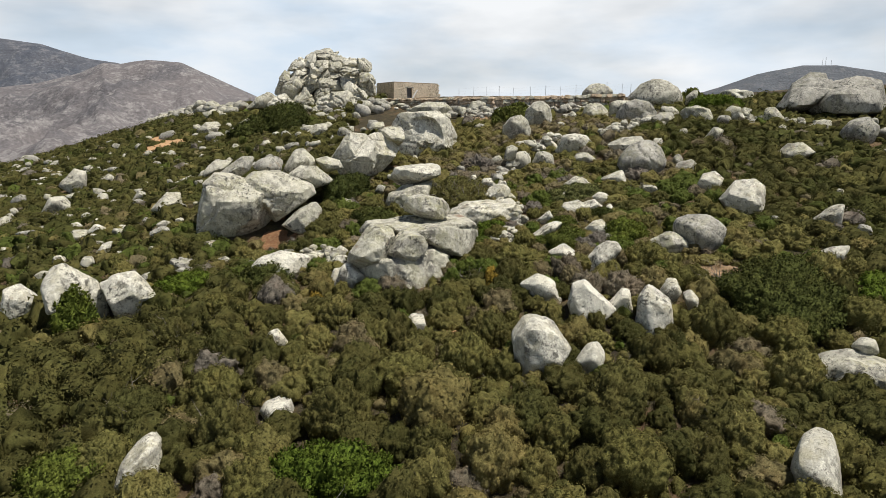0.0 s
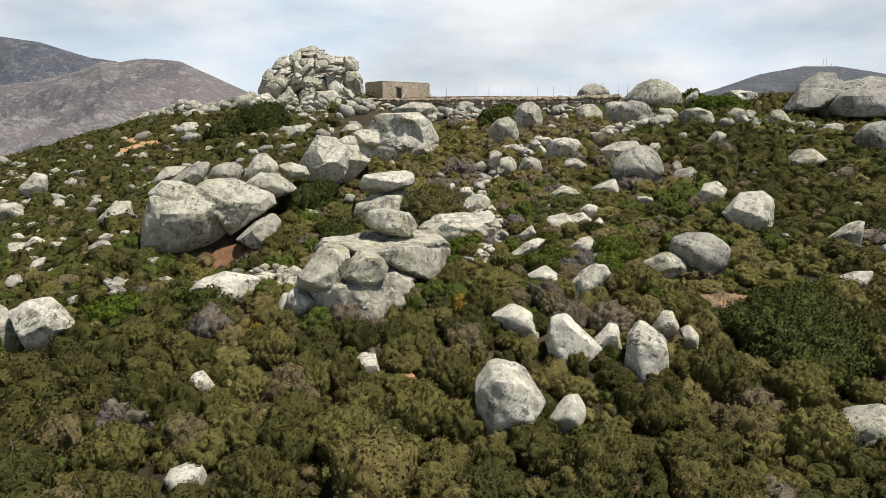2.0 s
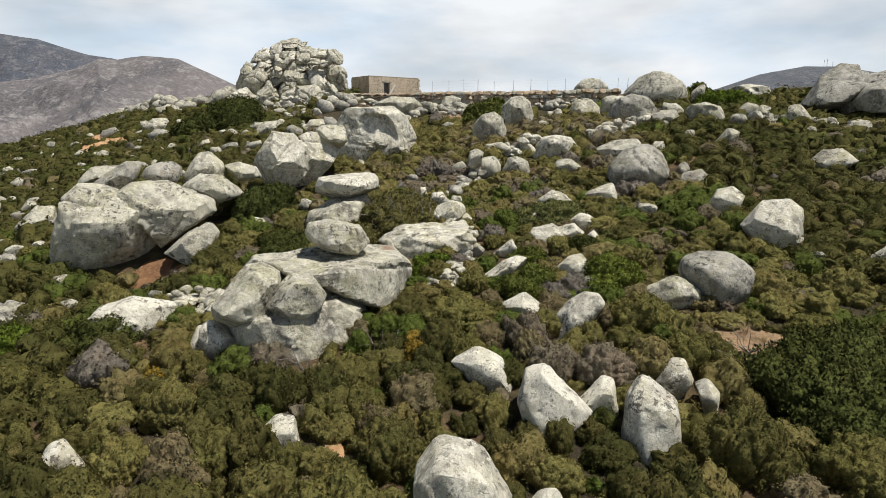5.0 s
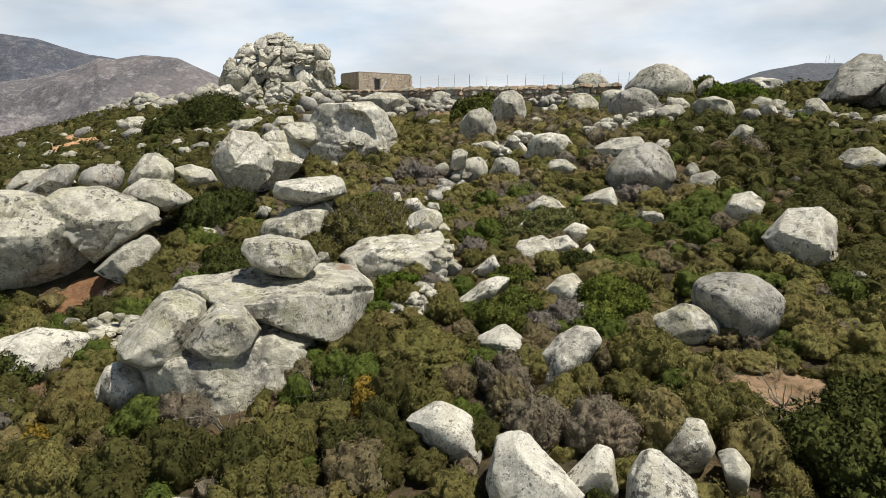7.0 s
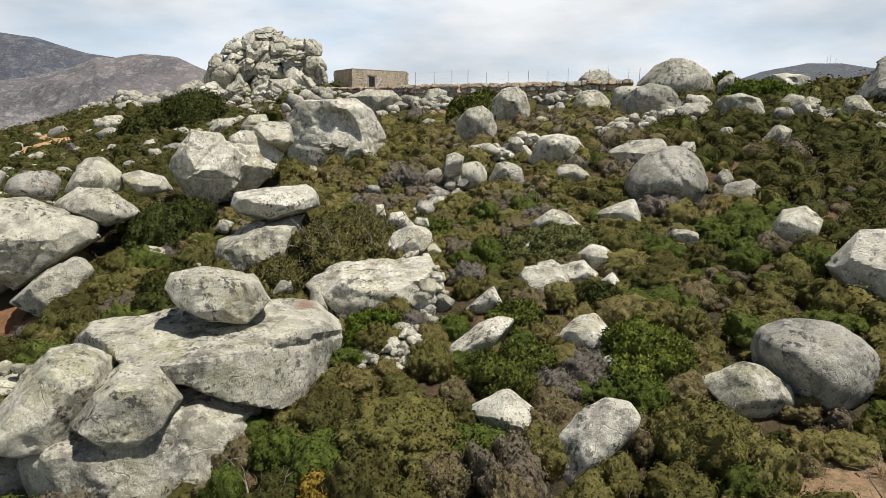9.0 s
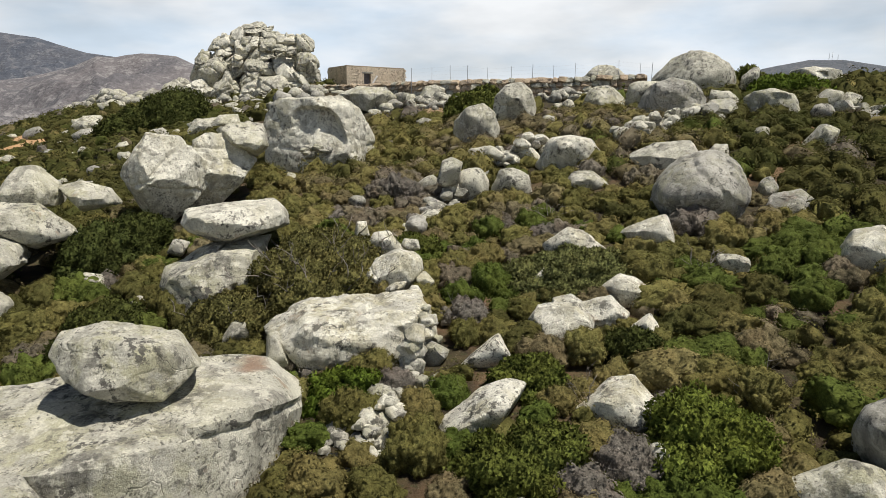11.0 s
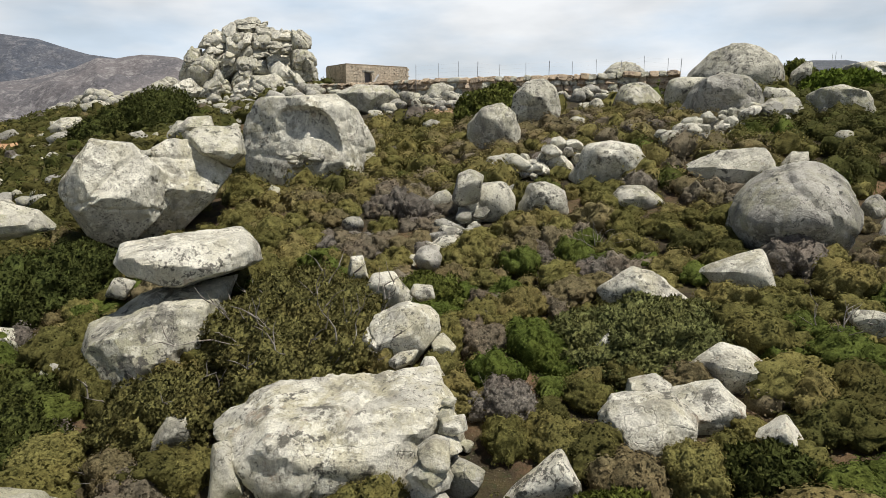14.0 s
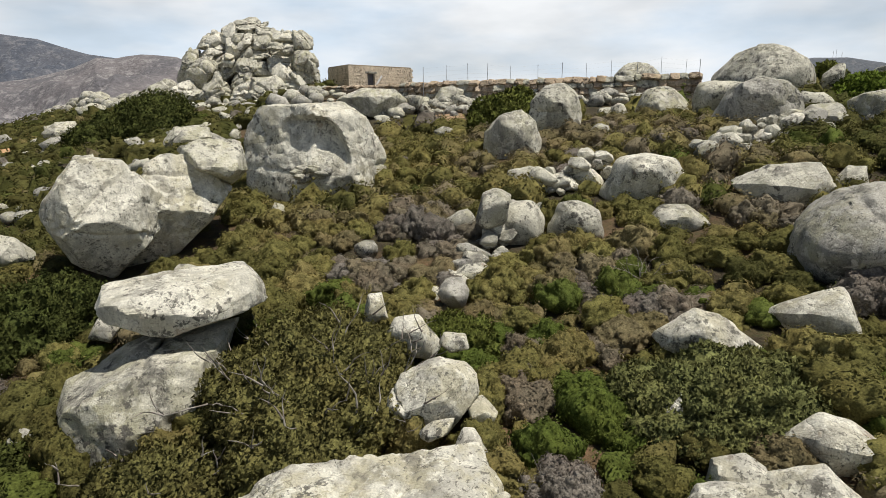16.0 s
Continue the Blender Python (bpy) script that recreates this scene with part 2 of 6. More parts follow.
def plain(name, colour, rough=0.7, metal=0.0, vary=0.25, scale=6.0):
    s = Shade(name, rough)
    s.bsdf.inputs["Metallic"].default_value = metal
    return s.done(s.mix(1.0, colour, s.ramp(s.noise(scale, 4), (0.3, 1 - vary), (0.7, 1 + vary)), "MULTIPLY"), s.noise(scale * 5, 3), 0.2, 0.01)


WHITE_PAINT = plain("weathered_white_paint", (0.74, 0.73, 0.70))
STEEL = plain("galvanised_steel", (0.42, 0.42, 0.43), 0.55, 0.6)
DARK_INSIDE = plain("dark_plank", (0.16, 0.15, 0.15))
EARTH_ROOF = plain("earth_roof", (0.40, 0.33, 0.24), 0.95, 0.0, 0.4, 2.0)


# ---- helpers for meshes ----
def mesh_of(name, verts, faces, material, smooth=True):
    me = bpy.data.meshes.new(name)
    me.from_pydata([tuple(v) for v in verts] if not isinstance(verts, np.ndarray) else verts.tolist(), [], faces if isinstance(faces, list) else faces.tolist())
    me.materials.append(material)
    me.polygons.foreach_set("use_smooth", np.full(len(me.polygons), smooth))
    me.update()
    return me


def tri_mesh(name, verts, tris, material, smooth=False, tone=None, normals=None, sharp=None):
    """A mesh from big arrays of points and triangles."""
    me = bpy.data.meshes.new(name)
    n = len(tris)
    me.vertices.add(len(verts))
    me.vertices.foreach_set("co", np.asarray(verts, dtype=np.float32).ravel())
    me.loops.add(3 * n)
    me.loops.foreach_set("vertex_index", np.asarray(tris, dtype=np.int32).ravel())
    me.polygons.add(n)
    me.polygons.foreach_set("loop_start", np.arange(0, 3 * n, 3, dtype=np.int32))
    me.polygons.foreach_set("use_smooth", np.full(n, smooth) if isinstance(smooth, bool) else smooth)
    me.materials.append(material)
    if tone is not None:
        at = me.attributes.new("tone", "FLOAT", "POINT")
        at.data.foreach_set("value", np.asarray(tone, dtype=np.float32))
    me.update(calc_edges=True)
    me.validate()
    if normals is not None:
        me.normals_split_custom_set_from_vertices(np.asarray(normals, dtype=np.float32))
    if sharp:
        me.set_sharp_from_angle(angle=radians(sharp))
    return me


def part(name, mesh, parent, label="", m=None):
    ob = new(name, mesh)
    ob.parent = parent
    if m is not None:
        ob.matrix_basis = m
    return tagged(ob, label)


ICO = {}


def ico(level):
    """Unit directions and triangles of an icosphere."""
    if level not in ICO:
        bm = bmesh.new()
        bmesh.ops.create_icosphere(bm, subdivisions=level, radius=1.0)
        v = np.array([p.co[:] for p in bm.verts])
        f = np.array([[p.index for p in q.verts] for q in bm.faces])
        bm.free()
        ICO[level] = v / np.linalg.norm(v, axis=1)[:, None], f
    return ICO[level]


def unit(v):
    return v / (np.linalg.norm(v, axis=1)[:, None] + 1e-9)


def rumple(pts, seed, scale, octaves=3):
    """Fractal noise, about -1 to 1, at each point."""
    off = Vector((seed * 1.7 % 91, seed * 3.1 % 57, seed * 0.7 % 37))
    return np.array([noise.fractal(Vector(p) * scale + off, 0.9, 2.1, octaves) for p in pts])


# ---- the lie of the land ----
SLOPE = (-1.374, 9.785, 3.424, -3.202, 0.427, 1.554, 2.078, -0.048, -0.673, -1.411, 1.194, -0.554, 0.157, -0.104)
POWERS = [(i, j) for i in range(4) for j in range(5) if i + j <= 4]
SWELLS = ((-30, 58, -1.3, 14), (-34, 86, 1.2, 10), (12, 17, -0.6, 3), (-13, 33, 0.5, 4), (13, 43, 0.45, 4), (7, 37, -0.4, 4), (-7, 75, 0.4, 8), (-28, 44, -0.5, 6), (24, 72, -1.2, 12), (-8.6, 28.7, -0.95, 1.5), (-64, 92, -2.4, 17))


def land(x, y):
    """Height of the hillside: a curved slope with a few swells, falling away on all sides beyond the ridge."""
    x, y = np.asarray(x, dtype=float), np.asarray(y, dtype=float)
    u, v = np.clip(x, -60, 45) / 30, np.clip(y, -8, 100) / 50
    z = sum(c * u**i * v**j for c, (i, j) in zip(SLOPE, POWERS))
    z = z + sum(h * np.exp(-((x - a) ** 2 + (y - b) ** 2) / (2 * s * s)) for a, b, h, s in SWELLS)
    z = z - 0.3 * (np.maximum(-60 - x, 0) + np.maximum(y - 100, 0)) - 0.12 * (np.maximum(x - 45, 0) + np.maximum(-8 - y, 0))
    return np.maximum(z, -70 + 0.002 * (np.abs(x) + np.abs(y)))


def axis(inner, step, outer, lo, hi):
    """Grid lines: even steps inside, then widening steps out to the horizon."""
    line = list(np.arange(inner[0], inner[1] + step, step))
    for sign, edge in ((-1, lo), (1, hi)):
        d, p = step, line[0] if sign < 0 else line[-1]
        while (p > edge) if sign < 0 else (p < edge):
            d *= outer
            p += sign * d
            line.insert(0, p) if sign < 0 else line.append(p)
    return np.array(line)


gx, gy = axis((-40, 40), 0.55, 1.25, -4200, 4200), axis((4, 70), 0.55, 1.25, -2500, 4600)
GX, GY = np.meshgrid(gx, gy)
GZ = land(GX, GY)
near = (np.abs(GX) < 70) & (GY < 110) & (GY > -20)
rough = np.array([noise.fractal(Vector((a * 0.9, b * 0.9, 0)), 0.9, 2.1, 4) if k else 0.0 for a, b, k in zip(GX.ravel(), GY.ravel(), near.ravel())]).reshape(GX.shape)
GZ = GZ + 0.09 * rough
nx_, ny_ = len(gx), len(gy)
idx = np.arange(nx_ * ny_).reshape(ny_, nx_)
quads = np.stack([idx[:-1, :-1], idx[:-1, 1:], idx[1:, 1:], idx[1:, :-1]], -1).reshape(-1, 4)
ground = new("ground", mesh_of("ground", np.stack([GX, GY, GZ], -1).reshape(-1, 3), quads, SOIL))
tagged(ground, "dry brown hillside soil with litter and bare orange patches", "ground", kind="structure")


def ridge_land(name, label, material, crest, near_r, foot, wave, seed):
    """A far mountain: crest is a row of (x, y, z) along the skyline; it slopes down to the foot height in front and behind."""
    cx = np.array(crest, dtype=float)
    s = np.linspace(0, len(cx) - 1, 150)
    line = np.stack([np.interp(s, np.arange(len(cx)), cx[:, k]) for k in range(3)], 1)
    rows = []
    for k in np.linspace(0, 1, 46):
        keep = 1 - (1 - k) * near_r
        z = foot + (line[:, 2] - foot) * (k**1.15)
        p = np.stack([line[:, 0] * keep, line[:, 1] * keep, z], 1)
        rows.append(p)
    for k in (0.5, 1.0):
        rows.append(np.stack([line[:, 0] * (1 + 0.4 * k), line[:, 1] * (1 + 0.4 * k), line[:, 2] + (foot - line[:, 2]) * k], 1))
    g = np.array(rows)
    flat = g.reshape(-1, 3)
    r1 = np.array([noise.ridged_multi_fractal(Vector((p[0], p[1], seed * 40)) * wave, 1.0, 2.1, 5, 1.0, 2.0) for p in flat]) - 1.1
    fade = np.repeat(np.concatenate([np.sin(np.linspace(0, math.pi, 46)) ** 0.7 * 0.9 + 0.06, [0.1, 0.0]]), 150)
    flat[:, 2] += r1 * fade * 0.2 * (flat[:, 2].max() - foot)
    n = np.arange(len(flat)).reshape(len(g), 150)
    q = np.stack([n[:-1, :-1], n[:-1, 1:], n[1:, 1:], n[1:, :-1]], -1).reshape(-1, 4)
    return tagged(new(name, mesh_of(name, flat, q, material)), label, "mountain", kind="structure")


ridge_land("backdrop_mountain", "bare rocky brown mountain slope across the valley", HILL,
           ((-1500, 900, 95), (-900, 980, 70), (-760, 1000, 60), (-680, 1000, 68), (-600, 1000, 86), (-560, 1000, 101), (-535, 1000, 99), (-489, 1000, 105), (-435, 1000, 102), (-400, 1000, 85), (-326, 1000, 53), (-240, 1010, 15), (-120, 1020, -25), (60, 1020, -60)), 0.62, -80, 0.006, 3)
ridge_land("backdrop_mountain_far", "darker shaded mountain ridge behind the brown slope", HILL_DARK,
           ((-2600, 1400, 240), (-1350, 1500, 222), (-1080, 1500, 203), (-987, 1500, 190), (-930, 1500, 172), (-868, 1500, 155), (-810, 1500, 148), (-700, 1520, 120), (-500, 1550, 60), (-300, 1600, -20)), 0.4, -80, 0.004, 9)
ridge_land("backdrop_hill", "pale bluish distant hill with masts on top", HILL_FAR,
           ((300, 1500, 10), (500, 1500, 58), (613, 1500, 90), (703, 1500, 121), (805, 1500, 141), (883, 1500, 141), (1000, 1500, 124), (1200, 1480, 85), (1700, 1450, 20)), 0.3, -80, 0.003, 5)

# ---- boulders ----
STANDS = []  # footprints kept clear of shrubs: x, y, radius


def rock_mesh(seed, depth, faces, level, material, crisp=30.0, lumps=1.0, hollow=None, beds=0.0, front=(), tip=0.0, cells=0.0):
    """A block cut by faces: each is the angle of its normal in the upright plane and its distance from the middle.
    Its front is chipped by further flat breaks, split by cracks that leave small steps, and worn. hollow: u, w, half
    width, half height and depth of a scooped front; beds: thickness of the layers that stand out as ledges; front: turn, lean and
    distance of the breaks of the front, where they are known, and tip the lean of the whole; cells: size of cracked cells."""
    d, tris = ico(level)
    rng = random.Random(seed)
    blocky = crisp > 12
    hard = crisp if not blocky else crisp * 1.7 if crisp < 18 else min(crisp * 3.5, 200.0)

    def radius(way, rows):
        rows = np.array(rows)
        return ((np.maximum(way @ rows[:, :3].T, 0) / rows[:, 3]) ** hard).sum(1) ** (-1 / hard)

    rows = []
    for a, dist in faces:
        e = (math.cos(radians(a)), math.sin(radians(a)))
        up = max(e[1], 0)
        for side in (-1, 1):
            t = radians(rng.uniform(4, 14) + 30 * up * rng.uniform(0.5, 1.1)) if blocky else radians(rng.uniform(10, 40))
            if blocky and side > 0:
                t *= 0.6
            elif front:
                t = radians(4 + tip * up)
            rows.append((e[0] * math.cos(t), side * math.sin(t), e[1] * math.cos(t), dist * math.cos(t) * 1.03))
    rows.append((0, 1, 0, depth))
    for t, b, dist in front:
        t, b = radians(t), radians(b)
        rows.append((math.sin(t) * math.cos(b), -math.cos(t) * math.cos(b), math.sin(b), dist))
    # the upper front leans back, the lower front is undercut
    for k in range(0 if front else 4 if blocky else 6):
        t, b = rng.uniform(-0.65, 0.65), (rng.uniform(0.3, 0.8) if k % 2 == 0 else rng.uniform(-0.5, -0.05)) - radians(tip)
        rows.append((math.sin(t) * math.cos(b), -math.cos(t) * math.cos(b), math.sin(b), depth * rng.uniform(0.8, 1.0)))
    way = d
    if level > 3:
        amp = 0.05 if blocky else 0.09
        way = unit(d + amp * np.stack([rumple(d, seed + 60 + k, 1.8, 3) for k in range(3)], 1))
    p = d * radius(way, rows)[:, None]
    if level > 2 and not any(70 <= a <= 110 for a, dist in faces):
        n = Vector((rng.uniform(-0.2, 0.2), math.sin(radians(tip)), 1)).normalized()
        rows.append((*n, float((p @ np.array(n)).max()) * rng.uniform(0.82, 0.92)))
    for _ in range(3 if front else (0, 0, 3, 3, 4, 5, 5)[level] if blocky else (0, 0, 2, 3, 3, 4, 4)[level]):
        t, b = rng.uniform(-1.25, 1.25), rng.uniform(-0.7, 1.0)
        n = Vector((math.sin(t), -math.cos(t), b)).normalized()
        rows.append((*n, float((p @ np.array(n)).max()) * rng.uniform(0.80, 0.96)))
    r = radius(way, rows)
    p = d * r[:, None]
    fit = np.mean([dist / max(float((p[:, 0] * math.cos(radians(a)) + p[:, 2] * math.sin(radians(a))).max()), 0.05) for a, dist in faces])
    r = r * min(max(float(fit), 0.95), 1.2)
    size = float(np.median(r))
    p = d * r[:, None]
    wob = rumple(p / size, seed, 1.2, 3)
    bump = 0.03 * size * wob
    if level > 3:
        bump += 0.024 * size**0.6 * rumple(p, seed + 5, 2.4, 5)
    if level > 4:
        bump -= 0.034 * size**0.6 * np.clip(np.abs(rumple(p, seed + 9, 1.3, 3)) * -4 + 0.5, 0, 1)
        # pits and flakes
        bump -= 0.045 * size**0.5 * np.clip(rumple(p, seed + 13, 3.1, 3) * 2.2 - 0.75, 0, 1)
    lay = np.array(Vector((rng.uniform(-0.25, 0.25), rng.uniform(-0.2, 0.2), 1)).normalized())
    for k in range(0 if level < 5 or size < 1.05 else rng.randint(1, 3) if blocky else rng.randint(0, 2)):
        n = lay if k < 1 and blocky else np.array(Vector((rng.uniform(-1, 1), rng.uniform(-0.5, 0.5), rng.uniform(-0.8, 0.8))).normalized())
        q = p @ n - rng.uniform(-0.5, 0.6) * float((p @ n).max()) + 0.10 * size * rumple(p / size, seed + 20 + k, 1.1, 4)
        fade = np.clip(0.45 + 1.7 * rumple(p / size, seed + 40 + k, 0.8, 2), 0, 1)
        bump -= fade * 0.07 * size**0.5 * np.exp(-((q / (0.014 + 0.9 * size / 2**(level - 1))) ** 2))
        if blocky:
            bump += fade * 0.012 * size * np.tanh(q / (1.6 * size / 2**(level - 1)))
    if beds:
        q = (p @ lay + 0.06 * rumple(p, seed + 70, 0.9, 3)) / beds
        bump += 0.16 * beds * (np.abs((q % 1.0) - 0.5) * 2) ** 0.5 * np.clip(0.6 + rumple(p, seed + 71, 0.7, 2), 0, 1)
    if cells:
        stretch_ = np.array((1.0, 1.0, 1.5)) / cells
        for i, q in enumerate(p * stretch_):
            gap, spot = noise.voronoi(Vector(q) + Vector((seed % 17, seed % 23, seed % 29)))
            bump[i] += cells * (0.11 * noise.cell(spot[0] * 7.3) - 0.13 * math.exp(-(((gap[1] - gap[0]) / 0.07) ** 2)))
    p = d * (r + lumps * bump)[:, None]
    if hollow:
        u, w, hw, hh, deep = hollow
        s = p[:, 0] - u + 0.3 * (p[:, 2] - w)
        q = np.sqrt((np.abs(s) / hw) ** 3.2 + (np.abs(p[:, 2] - w) / hh) ** 3.2) + 0.1 * wob
        p[:, 1] += deep * np.clip((1.0 - q) / 0.16, 0, 1) * np.clip(s / (2.0 * hw) + 0.5, 0, 1) * np.clip((p[:, 2] - w + hh) / (1.1 * hh), 0, 1) * (p[:, 1] < 0)
    return tri_mesh("rock", p, tris, material, True, None, None, 31.0 if level > 2 else None)


def boulder(label, at, turn, nod, depth, seed, faces, level, paint, crisp, hollow=None, beds=0.0, front=()):
    ob = new("boulder", rock_mesh(seed, depth, faces, level, paint, crisp, 1.0, hollow, beds, [(t, b + nod, dist) for t, b, dist in front], -nod))
    ob.matrix_world = pose(*at, nod, 0, turn)
    width = max(d for a, d in faces)
    STANDS.append((at[0], at[1], 0.42 * (min(width, 1.4 * depth + 0.3) + depth), width))
    return tagged(ob, label, "boulder")


boulder("large rounded pale granite boulder on the shrubby hillside", (-5.30, 37.50, 7.76), 31, -6, 1.6, 620, ((-155, 1.20), (-118, 1.43), (-48, 1.31), (-34, 1.46), (42, 1.22), (89, 1.23), (144, 1.08)), 6, PALE_GRANITE, 42, None, 0.0, ((2, 34, 1.0), (-58, 12, 1.15), (54, 0, 1.2), (0, -30, 1.15)))
boulder("large rounded pale granite boulder on the shrubby hillside", (-4.29, 38.90, 7.77), 26, -6, 1.4, 111, ((-77, 1.38), (-47, 1.08), (-34, 1.12), (51, 1.35), (68, 1.36), (123, 1.11), (161, 0.82)), 6, PALE_GRANITE, 42, None, 0.0, ((16, 34, 0.85), (-44, 20, 1.0), (6, -28, 1.05)))
boulder("mid-sized rounded pale granite boulder on the shrubby hillside", (-3.40, 39.50, 8.77), 22, -3, 1.3, 337, ((-140, 0.44), (-111, 0.40), (-48, 0.84), (8, 0.92), (88, 0.61), (105, 0.62)), 5, GRANITE, 42)
boulder("small flat pale granite boulder on the upper slope", (-4.46, 41.00, 9.42), 23, -1, 0.7, 399, ((-91, 0.23), (-73, 0.26), (12, 0.52), (94, 0.20), (140, 0.29)), 4, GRANITE, 13)
boulder("great upright pale granite slab with pitted face", (-1.47, 43.50, 8.70), 13, -3, 2.2, 25, ((-115, 1.94), (-89, 2.13), (-55, 2.72), (4, 2.25), (26, 2.04), (53, 1.97), (95, 1.65), (145, 2.28), (178, 2.25)), 6, PALE_GRANITE, 42, (-0.05, 0.25, 1.0, 0.95, 0.62), 0.0, ((8, 16, 1.73), (-36, 12, 1.27), (42, 10, 1.9), (6, -22, 1.95), (0, 50, 1.85)))
boulder("long flat capstone balanced on a rounded rock", (-1.40, 33.00, 6.93), 25, -13, 1.5, 518, ((-144, 1.05), (-114, 0.67), (-108, 0.64), (-75, 0.55), (-70, 0.64), (23, 1.28), (35, 1.20), (93, 0.49), (101, 0.57), (155, 1.21)), 6, PALE_GRANITE, 42, None, 0.0, ((0, 52, 1.0), (-12, -14, 1.28), (40, -6, 1.35), (-52, 0, 1.4)))
boulder("sloping rounded rock carrying the capstone", (-1.71, 32.20, 5.74), 28, -20, 1.7, 158, ((-159, 1.25), (-108, 1.42), (-69, 0.97), (-48, 0.90), (-28, 0.95), (94, 0.77), (113, 0.70), (117, 0.72), (156, 1.11)), 6, GRANITE, 42, None, 0.0, ((-6, 34, 1.2), (-36, 10, 1.4), (30, 16, 1.35), (-4, -12, 1.5)))
boulder("large flat pale granite boulder among olive cushion shrubs", (-6.76, 25.20, 3.70), 22, -14, 1.3, 274, ((-90, 0.87), (-84, 0.92), (6, 1.55), (74, 0.69), (105, 0.57), (138, 0.82)), 6, PALE_GRANITE, 22, None, 0.0, ((0, 40, 0.9), (-40, 20, 1.1), (40, 14, 1.1), (0, 0, 1.15)))
boulder("small rounded pale granite boulder among olive cushion shrubs", (-3.74, 24.00, 3.62), 15, -16, 0.7, 487, ((-94, 0.68), (1, 0.58), (90, 0.29), (156, 0.44)), 4, PALE_GRANITE, 13)
boulder("split pale boulder with green shrub in its hollow", (-13.43, 22.01, 3.39), 33, -13, 0.6, 889, ((-173, 1.06), (-133, 1.17), (-122, 1.22), (-67, 1.64), (15, 0.80), (51, 0.71), (114, 1.28), (157, 1.11)), 5, PALE_GRANITE, 22)
boulder("mid-sized rounded pale granite boulder among olive cushion shrubs", (-11.72, 22.47, 3.15), 29, -14, 0.9, 75, ((-162, 0.74), (-98, 1.28), (-56, 1.18), (23, 0.82), (36, 0.81), (95, 0.87), (119, 0.94)), 5, PALE_GRANITE, 22)
boulder("mid-sized rounded pale granite boulder among olive cushion shrubs", (-16.35, 23.24, 2.64), 37, -14, 0.9, 388, ((-130, 0.98), (-81, 1.03), (20, 0.49), (43, 0.47), (108, 0.72), (166, 0.74)), 5, PALE_GRANITE, 22)
boulder("small rounded pale granite boulder among olive cushion shrubs", (-5.16, 19.19, 2.62), 24, -22, 0.5, 694, ((-109, 0.67), (-39, 0.71), (31, 0.30), (102, 0.31), (152, 0.28)), 4, PALE_GRANITE, 13)
boulder("small rounded pale granite boulder among olive cushion shrubs", (-4.20, 15.95, 1.88), 26, -29, 0.6, 189, ((-157, 0.48), (-100, 0.68), (-68, 0.66), (15, 0.42), (101, 0.21), (144, 0.35)), 4, PALE_GRANITE, 13)
boulder("mid-sized upright pale granite boulder among olive cushion shrubs", (-7.02, 13.66, 1.45), 30, -28, 0.6, 694, ((-105, 1.16), (-38, 0.61), (-6, 0.58), (108, 0.47), (132, 0.30), (158, 0.33)), 5, PALE_GRANITE, 13)
boulder("small upright pale granite boulder among olive cushion shrubs", (8.65, 12.53, 2.29), -33, -27, 0.7, 15, ((-177, 0.48), (-72, 1.18), (10, 0.48), (21, 0.49), (70, 0.81), (136, 0.64), (169, 0.44)), 4, PALE_GRANITE, 13)
boulder("mid-sized rounded pale granite boulder among olive cushion shrubs", (12.33, 16.93, 2.64), -35, -19, 1.1, 127, ((-179, 1.08), (-118, 1.14), (-83, 0.94), (-42, 1.21), (39, 0.76), (82, 0.57), (114, 0.71)), 5, GRANITE, 22)
boulder("small rounded pale granite boulder among olive cushion shrubs", (12.59, 17.20, 3.26), -35, -17, 0.5, 910, ((-128, 0.24), (-54, 0.28), (20, 0.31), (90, 0.29), (152, 0.30)), 4, GRANITE, 9)
boulder("tall pale pitted boulder among cushion shrubs", (3.33, 17.59, 3.12), -6, -25, 1.1, 208, ((-171, 0.85), (-144, 1.14), (-109, 1.20), (-51, 1.17), (-28, 0.84), (33, 0.70), (66, 0.81), (111, 0.98), (146, 0.98)), 5, PALE_GRANITE, 22, None, 0.0, ((-14, 10, 0.95), (30, 24, 0.9), (-48, 4, 0.95), (10, -26, 1.0)))
boulder("small upright pale granite boulder among olive cushion shrubs", (4.78, 17.16, 2.92), -12, -26, 0.5, 793, ((-147, 0.64), (-73, 0.75), (-14, 0.34), (32, 0.37), (102, 0.41), (146, 0.36)), 4, PALE_GRANITE, 9)
boulder("white angular boulder beside a green shrub", (5.21, 20.08, 3.80), -11, -19, 0.9, 250, ((-158, 0.71), (-92, 1.07), (-45, 0.92), (-31, 0.97), (48, 0.44), (116, 0.72), (167, 0.65)), 5, PALE_GRANITE, 22, None, 0.0, ((-10, 22, 0.7), (30, 6, 0.8), (-40, 4, 0.8)))
boulder("small rounded pale granite boulder among olive cushion shrubs", (3.91, 21.41, 3.93), -6, -18, 0.6, 978, ((-141, 0.66), (-123, 0.61), (-72, 0.84), (22, 0.42), (69, 0.33), (123, 0.51)), 4, PALE_GRANITE, 13)
boulder("small upright pale granite boulder among olive cushion shrubs", (6.41, 20.29, 3.77), -15, -19, 0.5, 364, ((-132, 0.57), (-56, 0.75), (11, 0.29), (69, 0.39), (143, 0.26)), 4, PALE_GRANITE, 13)
